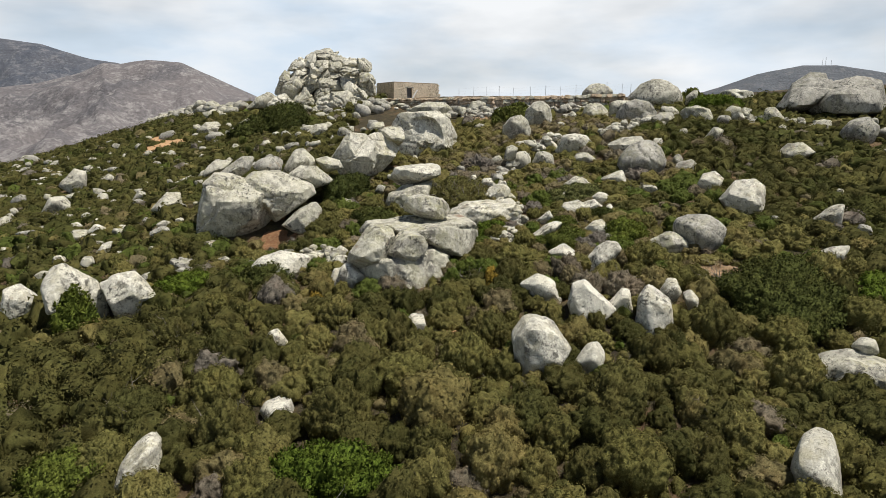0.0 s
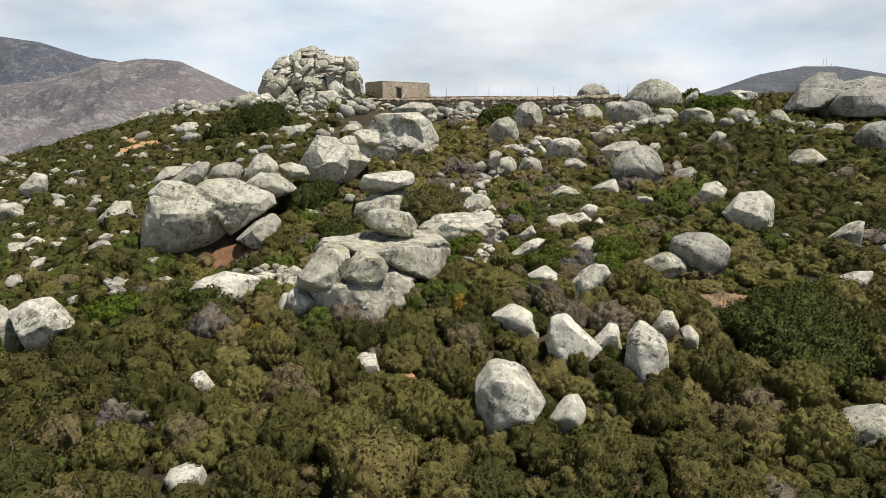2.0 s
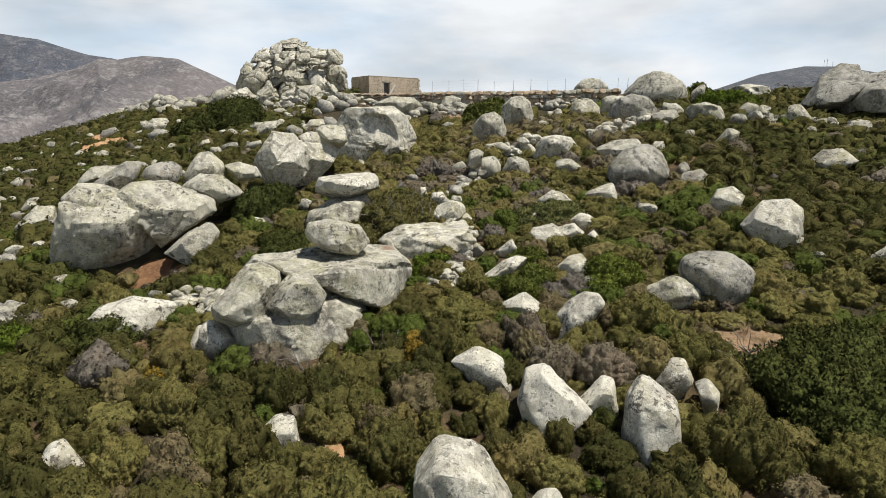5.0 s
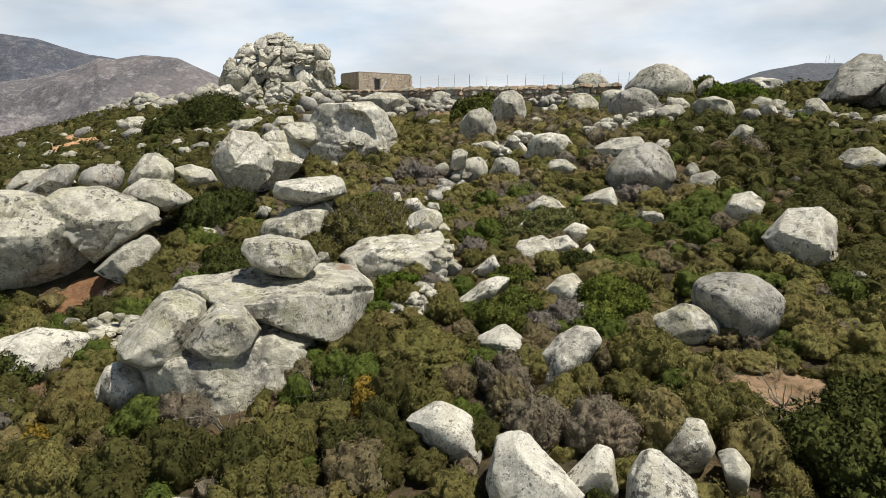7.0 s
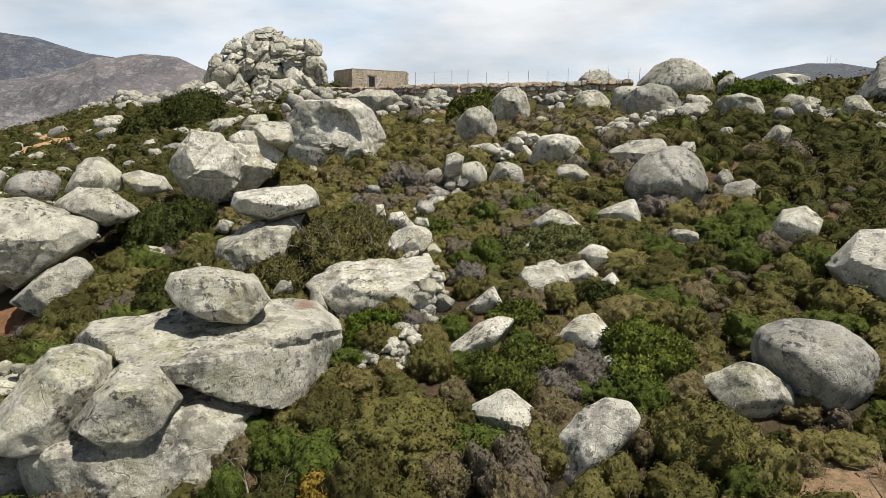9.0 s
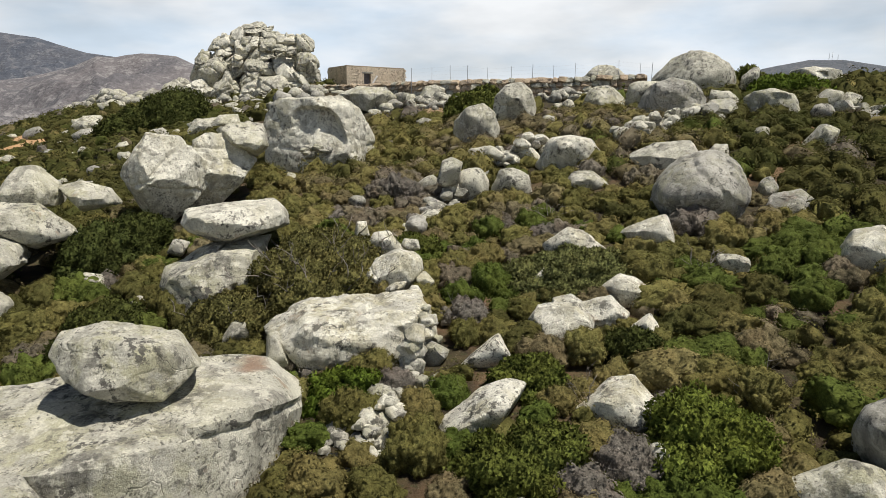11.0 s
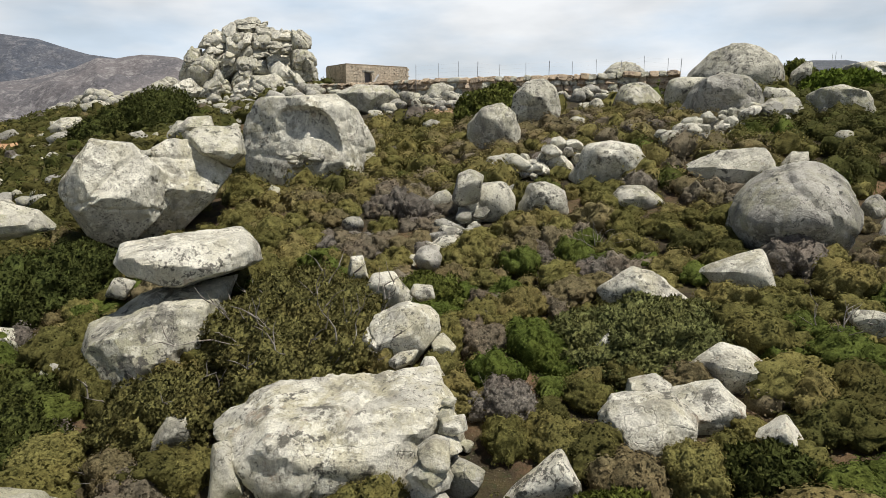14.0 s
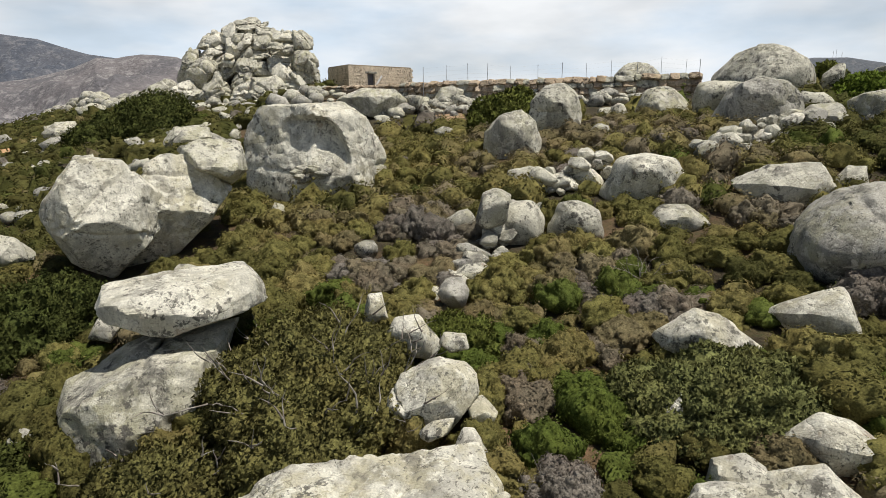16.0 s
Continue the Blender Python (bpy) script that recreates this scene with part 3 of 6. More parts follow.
boulder("white upright boulder with a notched top", (7.26, 19.58, 3.74), -18, -19, 0.9, 223, ((-129, 1.09), (-79, 1.13), (-34, 1.05), (9, 0.54), (54, 0.50), (57, 0.51), (155, 0.58), (177, 0.53)), 5, PALE_GRANITE, 13, None, 0.0, ((0, 16, 0.7), (-36, 6, 0.75), (40, 10, 0.75)))
boulder("small upright pale granite boulder among olive cushion shrubs", (8.22, 20.83, 3.94), -20, -17, 0.5, 728, ((-148, 0.63), (-111, 0.68), (-24, 0.34), (27, 0.30), (90, 0.43), (154, 0.34)), 4, PALE_GRANITE, 13)
boulder("small upright pale granite boulder among olive cushion shrubs", (8.72, 20.35, 3.76), -22, -18, 0.4, 438, ((-158, 0.19), (-70, 0.68), (-1, 0.26), (43, 0.22), (121, 0.32)), 4, PALE_GRANITE, 13)
boulder("small rounded pale granite boulder among olive cushion shrubs", (-0.57, 19.74, 3.09), 9, -22, 0.5, 27, ((-163, 0.33), (-106, 0.63), (-56, 0.62), (13, 0.33), (81, 0.28), (138, 0.29)), 4, PALE_GRANITE, 13)
boulder("pale curved boulder half buried in shrubs", (6.39, 23.41, 4.64), -12, -24, 0.5, 77, ((-112, 0.92), (-48, 0.46), (-30, 0.52), (40, 0.80), (85, 0.58), (122, 0.38), (145, 0.36), (172, 0.52)), 5, PALE_GRANITE, 13, None, 0.0, ((-12, 46, 0.36), (-44, 24, 0.42), (24, 24, 0.46)))
boulder("small rounded pale granite boulder among olive cushion shrubs", (5.08, 24.42, 4.61), -9, -14, 0.5, 458, ((-144, 0.73), (-87, 0.64), (-37, 0.74), (54, 0.25), (122, 0.24)), 4, PALE_GRANITE, 13)
boulder("smooth rounded grey boulder above bare soil", (10.77, 25.00, 5.19), -22, -11, 1.2, 526, ((-135, 1.07), (-121, 1.01), (-60, 1.03), (-14, 0.95), (58, 0.81), (97, 0.76), (162, 1.12)), 5, GREY_GRANITE, 9)
boulder("mid-sized rounded pale granite boulder among olive cushion shrubs", (9.49, 24.60, 4.93), -20, -12, 0.6, 139, ((-128, 0.65), (-73, 0.85), (17, 0.55), (59, 0.35), (122, 0.48)), 5, GRANITE, 13)
boulder("lichen-flecked pale block of a cracked boulder among green shrubs", (6.34, 29.29, 5.52), -18, -22, 0.9, 932, ((-155, 0.56), (-100, 0.62), (-40, 0.66), (0, 0.66), (50, 0.58), (98, 0.43), (150, 0.58)), 6, PALE_GRANITE, 42, None, 0.0, ((-8, 40, 0.55), (34, 14, 0.66), (-44, 10, 0.62), (0, -12, 0.72)))
boulder("shaded wedge of a cracked pale boulder among green shrubs", (7.35, 29.58, 5.64), -20, -22, 0.8, 417, ((-140, 0.55), (-62, 0.56), (-4, 0.43), (52, 0.34), (106, 0.37), (170, 0.60)), 5, PALE_GRANITE, 42, None, 0.0, ((-20, 58, 0.36), (10, -16, 0.5), (44, 4, 0.5)))
boulder("small flat pale rock behind a cracked boulder", (6.61, 30.01, 5.74), -12, -20, 0.35, 76, ((-90, 0.4), (0, 0.32), (60, 0.22), (104, 0.18), (170, 0.32)), 4, PALE_GRANITE, 22)
boulder("small flat pale granite boulder on the shrubby hillside", (7.91, 30.34, 6.04), -19, -16, 0.5, 707, ((-122, 0.67), (-91, 0.58), (-50, 0.70), (56, 0.27), (84, 0.23), (130, 0.30)), 4, PALE_GRANITE, 13)
boulder("small rounded pale granite boulder among olive cushion shrubs", (7.97, 28.81, 5.71), -22, -20, 0.35, 176, ((-125, 0.52), (-92, 0.53), (37, 0.12), (133, 0.19)), 4, PALE_GRANITE, 13)
boulder("small rounded pale granite boulder among olive cushion shrubs", (4.95, 28.37, 5.40), -5, -24, 0.35, 670, ((-110, 0.54), (-40, 0.54), (31, 0.24), (131, 0.12)), 4, PALE_GRANITE, 13)
boulder("small rounded pale granite boulder on the shrubby hillside", (6.08, 31.00, 6.00), -9, -16, 0.25, 8, ((-69, 0.45), (-6, 0.16), (135, 0.12)), 4, PALE_GRANITE, 13)
boulder("mid-sized rounded pale granite boulder among olive cushion shrubs", (4.81, 26.89, 4.97), -5, -30, 0.8, 808, ((-126, 0.88), (-83, 0.72), (-43, 0.64), (-28, 0.39), (80, 0.47), (109, 0.29), (132, 0.28)), 5, PALE_GRANITE, 13)
boulder("small rounded pale granite boulder among olive cushion shrubs", (7.00, 26.94, 5.10), -20, -28, 0.8, 185, ((-133, 0.77), (-95, 0.65), (-47, 0.71), (47, 0.38), (106, 0.33), (135, 0.36)), 4, PALE_GRANITE, 13)
boulder("mid-sized rounded pale granite boulder on the shrubby hillside", (7.35, 32.83, 6.52), -13, -12, 0.6, 658, ((-141, 0.86), (-92, 0.69), (-68, 0.76), (52, 0.28), (77, 0.27), (128, 0.46)), 5, PALE_GRANITE, 13)
boulder("small rounded pale granite boulder on the shrubby hillside", (9.28, 33.26, 6.79), -20, -10, 0.6, 637, ((-121, 0.61), (-102, 0.65), (-38, 0.80), (21, 0.47), (114, 0.24)), 4, PALE_GRANITE, 13)
boulder("large round grey boulder among dark shrubs", (11.32, 35.20, 7.65), -24, -6, 1.9, 516, ((-149, 1.62), (-102, 1.36), (-74, 1.37), (-27, 1.21), (13, 1.23), (62, 1.04), (96, 1.00), (124, 1.15), (172, 1.31)), 5, GREY_GRANITE, 9)
boulder("mid-sized flat pale granite boulder on the shrubby hillside", (11.41, 38.80, 8.38), -20, -3, 1.0, 55, ((-140, 1.07), (-96, 0.72), (-49, 0.87), (37, 0.84), (93, 0.39), (118, 0.55)), 5, GRANITE, 22)
boulder("mid-sized rounded pale granite boulder on the shrubby hillside", (13.62, 35.00, 7.22), -31, -7, 0.9, 807, ((-126, 1.04), (-82, 0.74), (-16, 0.74), (51, 0.49), (105, 0.35), (150, 0.53)), 5, GREY_GRANITE, 22)
boulder("small upright pale granite boulder on the shrubby hillside", (13.49, 36.00, 7.51), -29, -6, 0.5, 121, ((-157, 0.32), (-86, 0.73), (-21, 0.28), (33, 0.27), (106, 0.35), (172, 0.29)), 4, GREY_GRANITE, 9)
boulder("mid-sized rounded pale granite boulder on the shrubby hillside", (13.45, 31.11, 6.84), -23, -6, 0.7, 534, ((-119, 0.91), (-84, 0.76), (-16, 0.59), (53, 0.45), (105, 0.38), (158, 0.48)), 5, PALE_GRANITE, 13)
boulder("mid-sized rounded pale granite boulder among olive cushion shrubs", (13.96, 28.46, 6.40), -26, -7, 1.2, 688, ((-137, 0.99), (-112, 0.88), (-69, 1.10), (6, 0.86), (61, 0.82), (96, 0.69), (145, 0.74)), 5, PALE_GRANITE, 22)
boulder("mid-sized flat pale granite boulder on the shrubby hillside", (19.66, 35.35, 8.19), -29, -2, 0.9, 981, ((-99, 0.68), (-56, 0.78), (54, 0.54), (96, 0.34), (135, 0.46)), 5, GRANITE, 22)
boulder("large rounded pale granite boulder on the upper slope", (8.46, 40.50, 8.27), -15, -4, 1.2, 395, ((-123, 1.17), (-90, 1.02), (-66, 1.08), (-30, 0.98), (39, 0.88), (81, 0.65), (101, 0.68), (154, 0.95)), 5, PALE_GRANITE, 15, None, 0.0, ((0, 52, 0.85), (-40, 14, 1.0), (40, 14, 1.0), (0, -22, 1.0)))
boulder("egg-shaped pale boulder below the stone wall", (5.10, 45.50, 9.35), -4, -1, 1.3, 445, ((-98, 1.22), (-90, 1.20), (-11, 1.11), (16, 0.92), (52, 0.85), (105, 0.73), (139, 0.75), (174, 0.97)), 5, GRANITE, 26, None, 0.0, ((14, 42, 0.85), (-42, 8, 1.0), (0, -20, 1.05), (48, 14, 1.0)))
boulder("tall rounded boulder below the stone wall", (7.04, 48.50, 10.31), -8, 1, 1.4, 303, ((-146, 1.53), (-90, 1.31), (-6, 1.12), (16, 0.95), (48, 0.93), (99, 0.87), (136, 0.86), (173, 1.00)), 5, GRANITE, 26, None, 0.0, ((12, 44, 0.95), (-34, 6, 1.1), (0, -24, 1.1), (46, 10, 1.05)))
boulder("mid-sized rounded pale granite boulder on the upper slope", (11.68, 49.50, 10.64), -17, 2, 1.4, 983, ((-129, 1.29), (-86, 0.90), (-36, 1.33), (42, 0.63), (68, 0.51), (112, 0.61), (161, 0.87)), 4, GRANITE, 9)
boulder("large rounded pale granite boulder on the upper slope", (13.61, 45.50, 10.36), -24, 1, 1.8, 528, ((-126, 1.59), (-88, 1.25), (-59, 1.44), (6, 1.41), (46, 1.11), (79, 0.87), (112, 0.86), (154, 1.10)), 5, GREY_GRANITE, 20, None, 0.0, ((6, 46, 1.25), (-40, 10, 1.4), (0, -12, 1.4), (44, 10, 1.4)))
boulder("mid-sized rounded pale granite boulder on the upper slope", (13.20, 48.00, 10.67), -21, 2, 1.3, 297, ((-124, 1.01), (-50, 0.72), (-37, 0.70), (82, 0.63), (106, 0.66), (175, 0.86)), 4, GRANITE, 9)
boulder("large smooth dome boulder on the ridge", (17.42, 53.00, 11.92), -24, 4, 2.2, 969, ((-108, 1.16), (-80, 1.81), (-5, 2.21), (48, 1.43), (73, 1.22), (110, 1.30), (143, 1.82)), 5, GRANITE, 9)
boulder("large rounded pale granite boulder on the upper slope", (17.89, 45.30, 10.08), -32, 1, 1.4, 685, ((-126, 1.30), (-96, 1.06), (-64, 1.15), (28, 0.93), (71, 0.71), (97, 0.73), (126, 0.94), (175, 1.18)), 5, GRANITE, 24, None, 0.0, ((-6, 12, 1.0), (30, 8, 1.1), (-44, 4, 1.1), (0, 60, 0.95)))
boulder("low domed boulder behind the dry stone wall", (16.72, 72.00, 13.33), -15, 4, 1.6, 312, ((-131, 1.65), (-93, 1.01), (-55, 1.50), (41, 1.15), (79, 0.66), (107, 0.70), (138, 1.11)), 5, GRANITE, 9)
# the next three wear the grey granite so their colour carries their shade
boulder("large rounded pale granite boulder on the upper slope", (25.90, 46.00, 11.76), -29, 2, 3.0, 887, ((-107, 1.64), (-76, 1.28), (-45, 1.33), (39, 1.60), (80, 1.11), (115, 1.00), (152, 1.21)), 5, GREY_GRANITE, 22)
boulder("large rounded pale granite boulder on the upper slope", (28.22, 45.00, 11.59), -32, 2, 3.0, 847, ((-139, 2.52), (-98, 1.75), (-85, 1.63), (16, 2.01), (73, 1.34), (107, 1.14), (147, 1.63)), 5, GREY_GRANITE, 22)
boulder("mid-sized flat pale granite boulder on the upper slope", (27.28, 48.00, 12.91), -30, 3, 1.5, 658, ((-120, 0.95), (-84, 0.73), (22, 0.85), (82, 0.41), (125, 0.49)), 4, GREY_GRANITE, 22)
boulder("mid-sized rounded pale granite boulder on the shrubby hillside", (24.73, 37.59, 9.27), -34, -1, 1.2, 734, ((-134, 1.17), (-94, 1.02), (-18, 0.92), (49, 0.72), (103, 0.66), (152, 0.84)), 5, GREY_GRANITE, 9)
boulder("mid-sized rounded pale granite boulder on the upper slope", (22.25, 43.34, 10.20), -27, 1, 0.8, 600, ((-101, 0.80), (-49, 0.90), (37, 0.43), (96, 0.48), (169, 0.54)), 4, GRANITE, 13)
boulder("small rounded pale granite boulder on the shrubby hillside", (16.93, 39.49, 9.08), -23, -1, 0.6, 764, ((-99, 0.63), (-13, 0.46), (67, 0.29), (144, 0.28)), 4, GRANITE, 13)
boulder("mid-sized rounded pale granite boulder on the upper slope", (20.68, 46.00, 10.42), -24, 1, 0.8, 615, ((-148, 0.89), (-85, 0.77), (-4, 0.59), (75, 0.41), (129, 0.40)), 4, GRANITE, 9)
boulder("small rounded pale granite boulder on the upper slope", (21.66, 46.00, 10.42), -25, 1, 0.7, 40, ((-107, 0.60), (-16, 0.45), (64, 0.28), (143, 0.32)), 4, GRANITE, 9)
boulder("mid-sized rounded pale granite boulder on the shrubby hillside", (6.15, 38.30, 7.52), -9, -8, 0.7, 867, ((-145, 0.93), (-94, 0.77), (-69, 0.80), (12, 0.56), (66, 0.37), (105, 0.42), (160, 0.55)), 5, GRANITE, 9)
boulder("small rounded pale granite boulder on the shrubby hillside", (4.79, 38.36, 7.49), -4, -8, 0.7, 789, ((-140, 0.96), (-93, 0.84), (-78, 0.84), (-4, 0.57), (44, 0.46), (111, 0.40), (162, 0.48)), 4, GRANITE, 9)
boulder("small rounded pale granite boulder on the shrubby hillside", (4.08, 37.60, 7.99), -2, -7, 0.6, 343, ((-128, 0.70), (-77, 0.62), (-10, 0.35), (63, 0.30), (112, 0.28), (166, 0.34)), 4, GRANITE, 13)
boulder("mid-sized rounded pale granite boulder on the upper slope", (5.32, 42.00, 8.03), -5, -5, 0.6, 282, ((-136, 0.95), (-99, 0.78), (-66, 0.77), (-7, 0.67), (69, 0.42), (103, 0.42), (165, 0.65)), 4, GRANITE, 22)
boulder("small flat pale granite boulder on the shrubby hillside", (8.51, 38.20, 7.60), -18, -7, 0.6, 74, ((-106, 0.56), (-65, 0.59), (56, 0.33), (94, 0.23), (143, 0.44)), 4, GRANITE, 13)
boulder("mid-sized rounded pale granite boulder on the shrubby hillside", (-15.53, 34.40, 5.20), 29, -7, 0.9, 525, ((-117, 0.88), (-71, 0.82), (5, 0.73), (87, 0.54), (134, 0.40)), 5, GRANITE, 22)
boulder("mid-sized rounded pale granite boulder on the upper slope", (-27.63, 43.01, 3.86), 37, -7, 1.0, 549, ((-100, 0.91), (-49, 1.06), (34, 0.73), (91, 0.56), (150, 0.65)), 4, GRANITE, 22)
boulder("mid-sized rounded pale granite boulder on the upper slope", (-30.82, 50.32, 4.91), 35, -5, 1.0, 59, ((-128, 1.13), (-57, 1.07), (-1, 0.98), (74, 0.90), (135, 0.57)), 4, GRANITE, 22)
boulder("small rounded pale granite boulder among olive cushion shrubs", (-16.26, 28.99, 3.70), 35, -11, 0.5, 196, ((-93, 0.62), (-17, 0.29), (104, 0.15), (143, 0.15)), 4, GRANITE, 13)
boulder("small flat pale granite boulder on the shrubby hillside", (-19.65, 32.33, 3.71), 37, -10, 0.7, 917, ((-89, 0.51), (-26, 0.46), (88, 0.19), (134, 0.29)), 4, GRANITE, 13)
boulder("mid-sized flat pale granite boulder on the upper slope", (-18.58, 44.13, 5.51), 27, -5, 0.7, 397, ((-108, 0.72), (-70, 0.56), (74, 0.35), (111, 0.23)), 4, GRANITE, 22)
boulder("small rounded pale granite boulder on the upper slope", (-20.59, 41.03, 4.79), 31, -6, 0.6, 531, ((-94, 0.61), (2, 0.38), (78, 0.25), (145, 0.22)), 4, GRANITE, 13)
boulder("small rounded pale granite boulder among olive cushion shrubs", (16.78, 26.47, 5.90), -33, -8, 0.7, 29, ((-116, 0.72), (-71, 0.73), (-0, 0.45), (112, 0.24), (135, 0.22)), 4, PALE_GRANITE, 13)
boulder("mid-sized flat pale granite boulder among olive cushion shrubs", (15.15, 23.37, 4.81), -33, -12, 0.7, 119, ((-113, 0.70), (-76, 0.52), (-21, 0.45), (98, 0.21), (118, 0.20)), 5, PALE_GRANITE, 13)
boulder("mid-sized rounded pale granite boulder on the upper slope", (-11.54, 55.60, 8.87), 14, -1, 0.9, 605, ((-107, 0.97), (-70, 0.83), (15, 0.89), (90, 0.58), (139, 0.51)), 4, GRANITE, 22)
boulder("mid-sized flat pale granite boulder on the upper slope", (-11.93, 58.09, 9.10), 22, -1, 0.6, 321, ((-103, 0.78), (-69, 0.75), (24, 0.97), (95, 0.37), (131, 0.56)), 4, GRANITE, 22)
boulder("large rounded pale granite boulder on the upper slope", (-26.91, 69.76, 9.03), 32, -0, 1.6, 661, ((-112, 1.02), (-63, 0.86), (33, 1.18), (94, 0.59), (131, 0.71)), 5, GRANITE, 22)
boulder("large flat pale granite boulder on the upper slope", (-22.48, 71.82, 9.86), 27, 0, 2.0, 707, ((-94, 1.08), (-68, 0.86), (52, 1.76), (101, 0.36), (117, 0.54)), 5, GRANITE, 22)
boulder("mid-sized flat pale granite boulder on the upper slope", (-22.10, 65.52, 8.60), 29, -1, 0.7, 17, ((-92, 0.62), (2, 0.60), (90, 0.29), (137, 0.32)), 4, GRANITE, 13)
boulder("huge grey granite boulder undercut above orange clay", (-10.65, 31.20, 5.24), 27, -9, 2.3, 10, ((-173, 2.05), (-110, 2.45), (-79, 1.74), (-1, 1.93), (20, 1.84), (72, 1.74), (85, 1.79), (131, 1.94), (166, 1.67)), 6, GRANITE, 36, None, 0.0, ((-8, -4, 2.1), (-46, 10, 2.1), (36, -6, 2.2), (0, 50, 1.85), (-4, -42, 1.85), (30, -42, 1.75)))
boulder("broad upper block of the huge split granite boulder", (-8.64, 31.90, 5.78), 23, -8, 1.8, 371, ((-143, 0.99), (-57, 1.05), (10, 2.07), (66, 1.37), (91, 1.38), (119, 1.71)), 6, GRANITE, 36, None, 0.0, ((8, -8, 1.7), (-34, 16, 1.85), (4, 50, 1.45), (10, -42, 1.6)))
boulder("tilted grey slab wedged under the huge boulder", (-7.01, 30.60, 4.90), 21, -10, 1.0, 211, ((-125, 0.85), (-94, 0.85), (-39, 0.94), (-14, 0.94), (37, 1.09), (113, 0.46), (130, 0.42)), 5, GRANITE, 42, None, 0.0, ((10, 30, 0.85), (-20, 4, 1.0), (40, 10, 0.95)))
boulder("large rounded pale granite boulder on the shrubby hillside", (-11.19, 33.00, 7.26), 27, -5, 0.6, 378, ((-99, 0.80), (-59, 0.63), (-26, 0.88), (63, 1.08), (124, 0.17)), 5, GREY_GRANITE, 42)
boulder("mid-sized rounded pale granite boulder on the shrubby hillside", (-12.43, 34.00, 7.12), 28, -5, 0.9, 574, ((-145, 0.84), (-72, 0.26), (-31, 0.51), (95, 0.41), (133, 0.41)), 5, GRANITE, 22)
boulder("mid-sized rounded pale granite boulder on the shrubby hillside", (-9.56, 34.00, 7.36), 23, -5, 1.0, 224, ((-113, 0.59), (-96, 0.50), (-22, 0.77), (59, 0.60), (112, 0.41), (149, 0.63)), 5, GREY_GRANITE, 9)
boulder("large rounded pale granite boulder on the shrubby hillside", (-7.16, 33.30, 6.71), 19, -6, 1.0, 386, ((-122, 0.58), (-114, 0.50), (-74, 0.69), (27, 1.01), (49, 0.72), (85, 0.61), (122, 0.78)), 5, GRANITE, 22)
boulder("mid-sized rounded pale granite boulder on the shrubby hillside", (-8.10, 34.80, 7.49), 20, -4, 1.0, 82, ((-82, 0.58), (7, 0.91), (45, 0.80), (103, 0.63), (150, 0.52)), 5, GRANITE, 22)
boulder("mid-sized rounded pale granite boulder on the shrubby hillside", (-6.41, 35.20, 7.27), 17, -5, 0.8, 95, ((-140, 0.49), (-80, 0.42), (32, 0.59), (70, 0.38), (107, 0.52)), 5, GRANITE, 22)
boulder("cracked grey block leaning on a split boulder", (-2.57, 23.77, 4.86), 31, -19, 1.1, 520, ((-166, 1.01), (-124, 0.97), (-88, 0.82), (-70, 0.74), (-34, 0.64), (55, 1.03), (90, 0.88), (136, 0.55)), 6, GRANITE, 40, None, 0.0, ((-4, 30, 1.05), (4, -8, 1.16)))
boulder("small wedged block of a split granite boulder", (-1.18, 23.60, 4.84), 26, -21, 0.9, 669, ((-131, 0.66), (-108, 0.64), (-61, 0.64), (-35, 0.69), (31, 0.74), (80, 0.68), (129, 0.59), (145, 0.58)), 6, GRANITE, 40, None, 0.0, ((6, 16, 0.86), (-8, -30, 0.86)))
boulder("bulging lower half of a split granite boulder", (-1.19, 24.00, 3.55), 25, -25, 1.65, 91, ((-163, 1.68), (-150, 1.94), (-110, 1.67), (-88, 1.53), (-68, 1.61), (-38, 2.01), (14, 2.17), (63, 1.62), (95, 1.24), (134, 1.72)), 6, GRANITE, 30, None, 0.0, ((4, 22, 1.3), (0, -32, 1.42), (-52, 8, 1.6), (56, 10, 1.8)))
boulder("egg-shaped grey boulder resting on a broad slab", (-0.45, 25.85, 6.12), 19, -13, 0.9, 701, ((-148, 0.72), (-119, 0.53), (-100, 0.53), (-48, 0.83), (28, 0.80), (76, 0.51), (104, 0.64), (156, 0.97)), 6, GRANITE, 24, None, 0.0, ((-10, 34, 0.78), (34, 8, 0.85), (-50, 0, 0.9), (0, -34, 0.85)))
boulder("small upright pale granite boulder among olive cushion shrubs", (-3.34, 23.30, 3.78), 35, -24, 0.6, 285, ((-158, 0.44), (-125, 0.81), (-48, 0.66), (32, 0.40), (54, 0.41), (130, 0.46), (161, 0.41)), 4, PALE_GRANITE, 16)
boulder("small upright pale granite boulder among olive cushion shrubs", (0.90, 28.57, 5.19), 20, -26, 0.4, 478, ((-110, 0.70), (-49, 0.65), (19, 0.15), (101, 0.37), (173, 0.22)), 4, GRANITE, 13)
boulder("small rounded pale granite boulder on the shrubby hillside", (-3.42, 34.08, 6.00), 28, -13, 0.3, 323, ((-109, 0.25), (-35, 0.21), (68, 0.23), (151, 0.22)), 4, GRANITE, 13)
boulder("small flat pale granite boulder on the shrubby hillside", (-5.04, 32.61, 5.47), 36, -15, 0.4, 600, ((-109, 0.52), (-92, 0.51), (14, 0.41), (73, 0.14), (123, 0.25)), 4, GRANITE, 13)
boulder("small rounded pale granite boulder on the shrubby hillside", (-3.80, 30.59, 5.12), 37, -19, 0.3, 863, ((-74, 0.44), (-25, 0.14), (85, 0.17), (138, 0.12)), 4, GRANITE, 13)
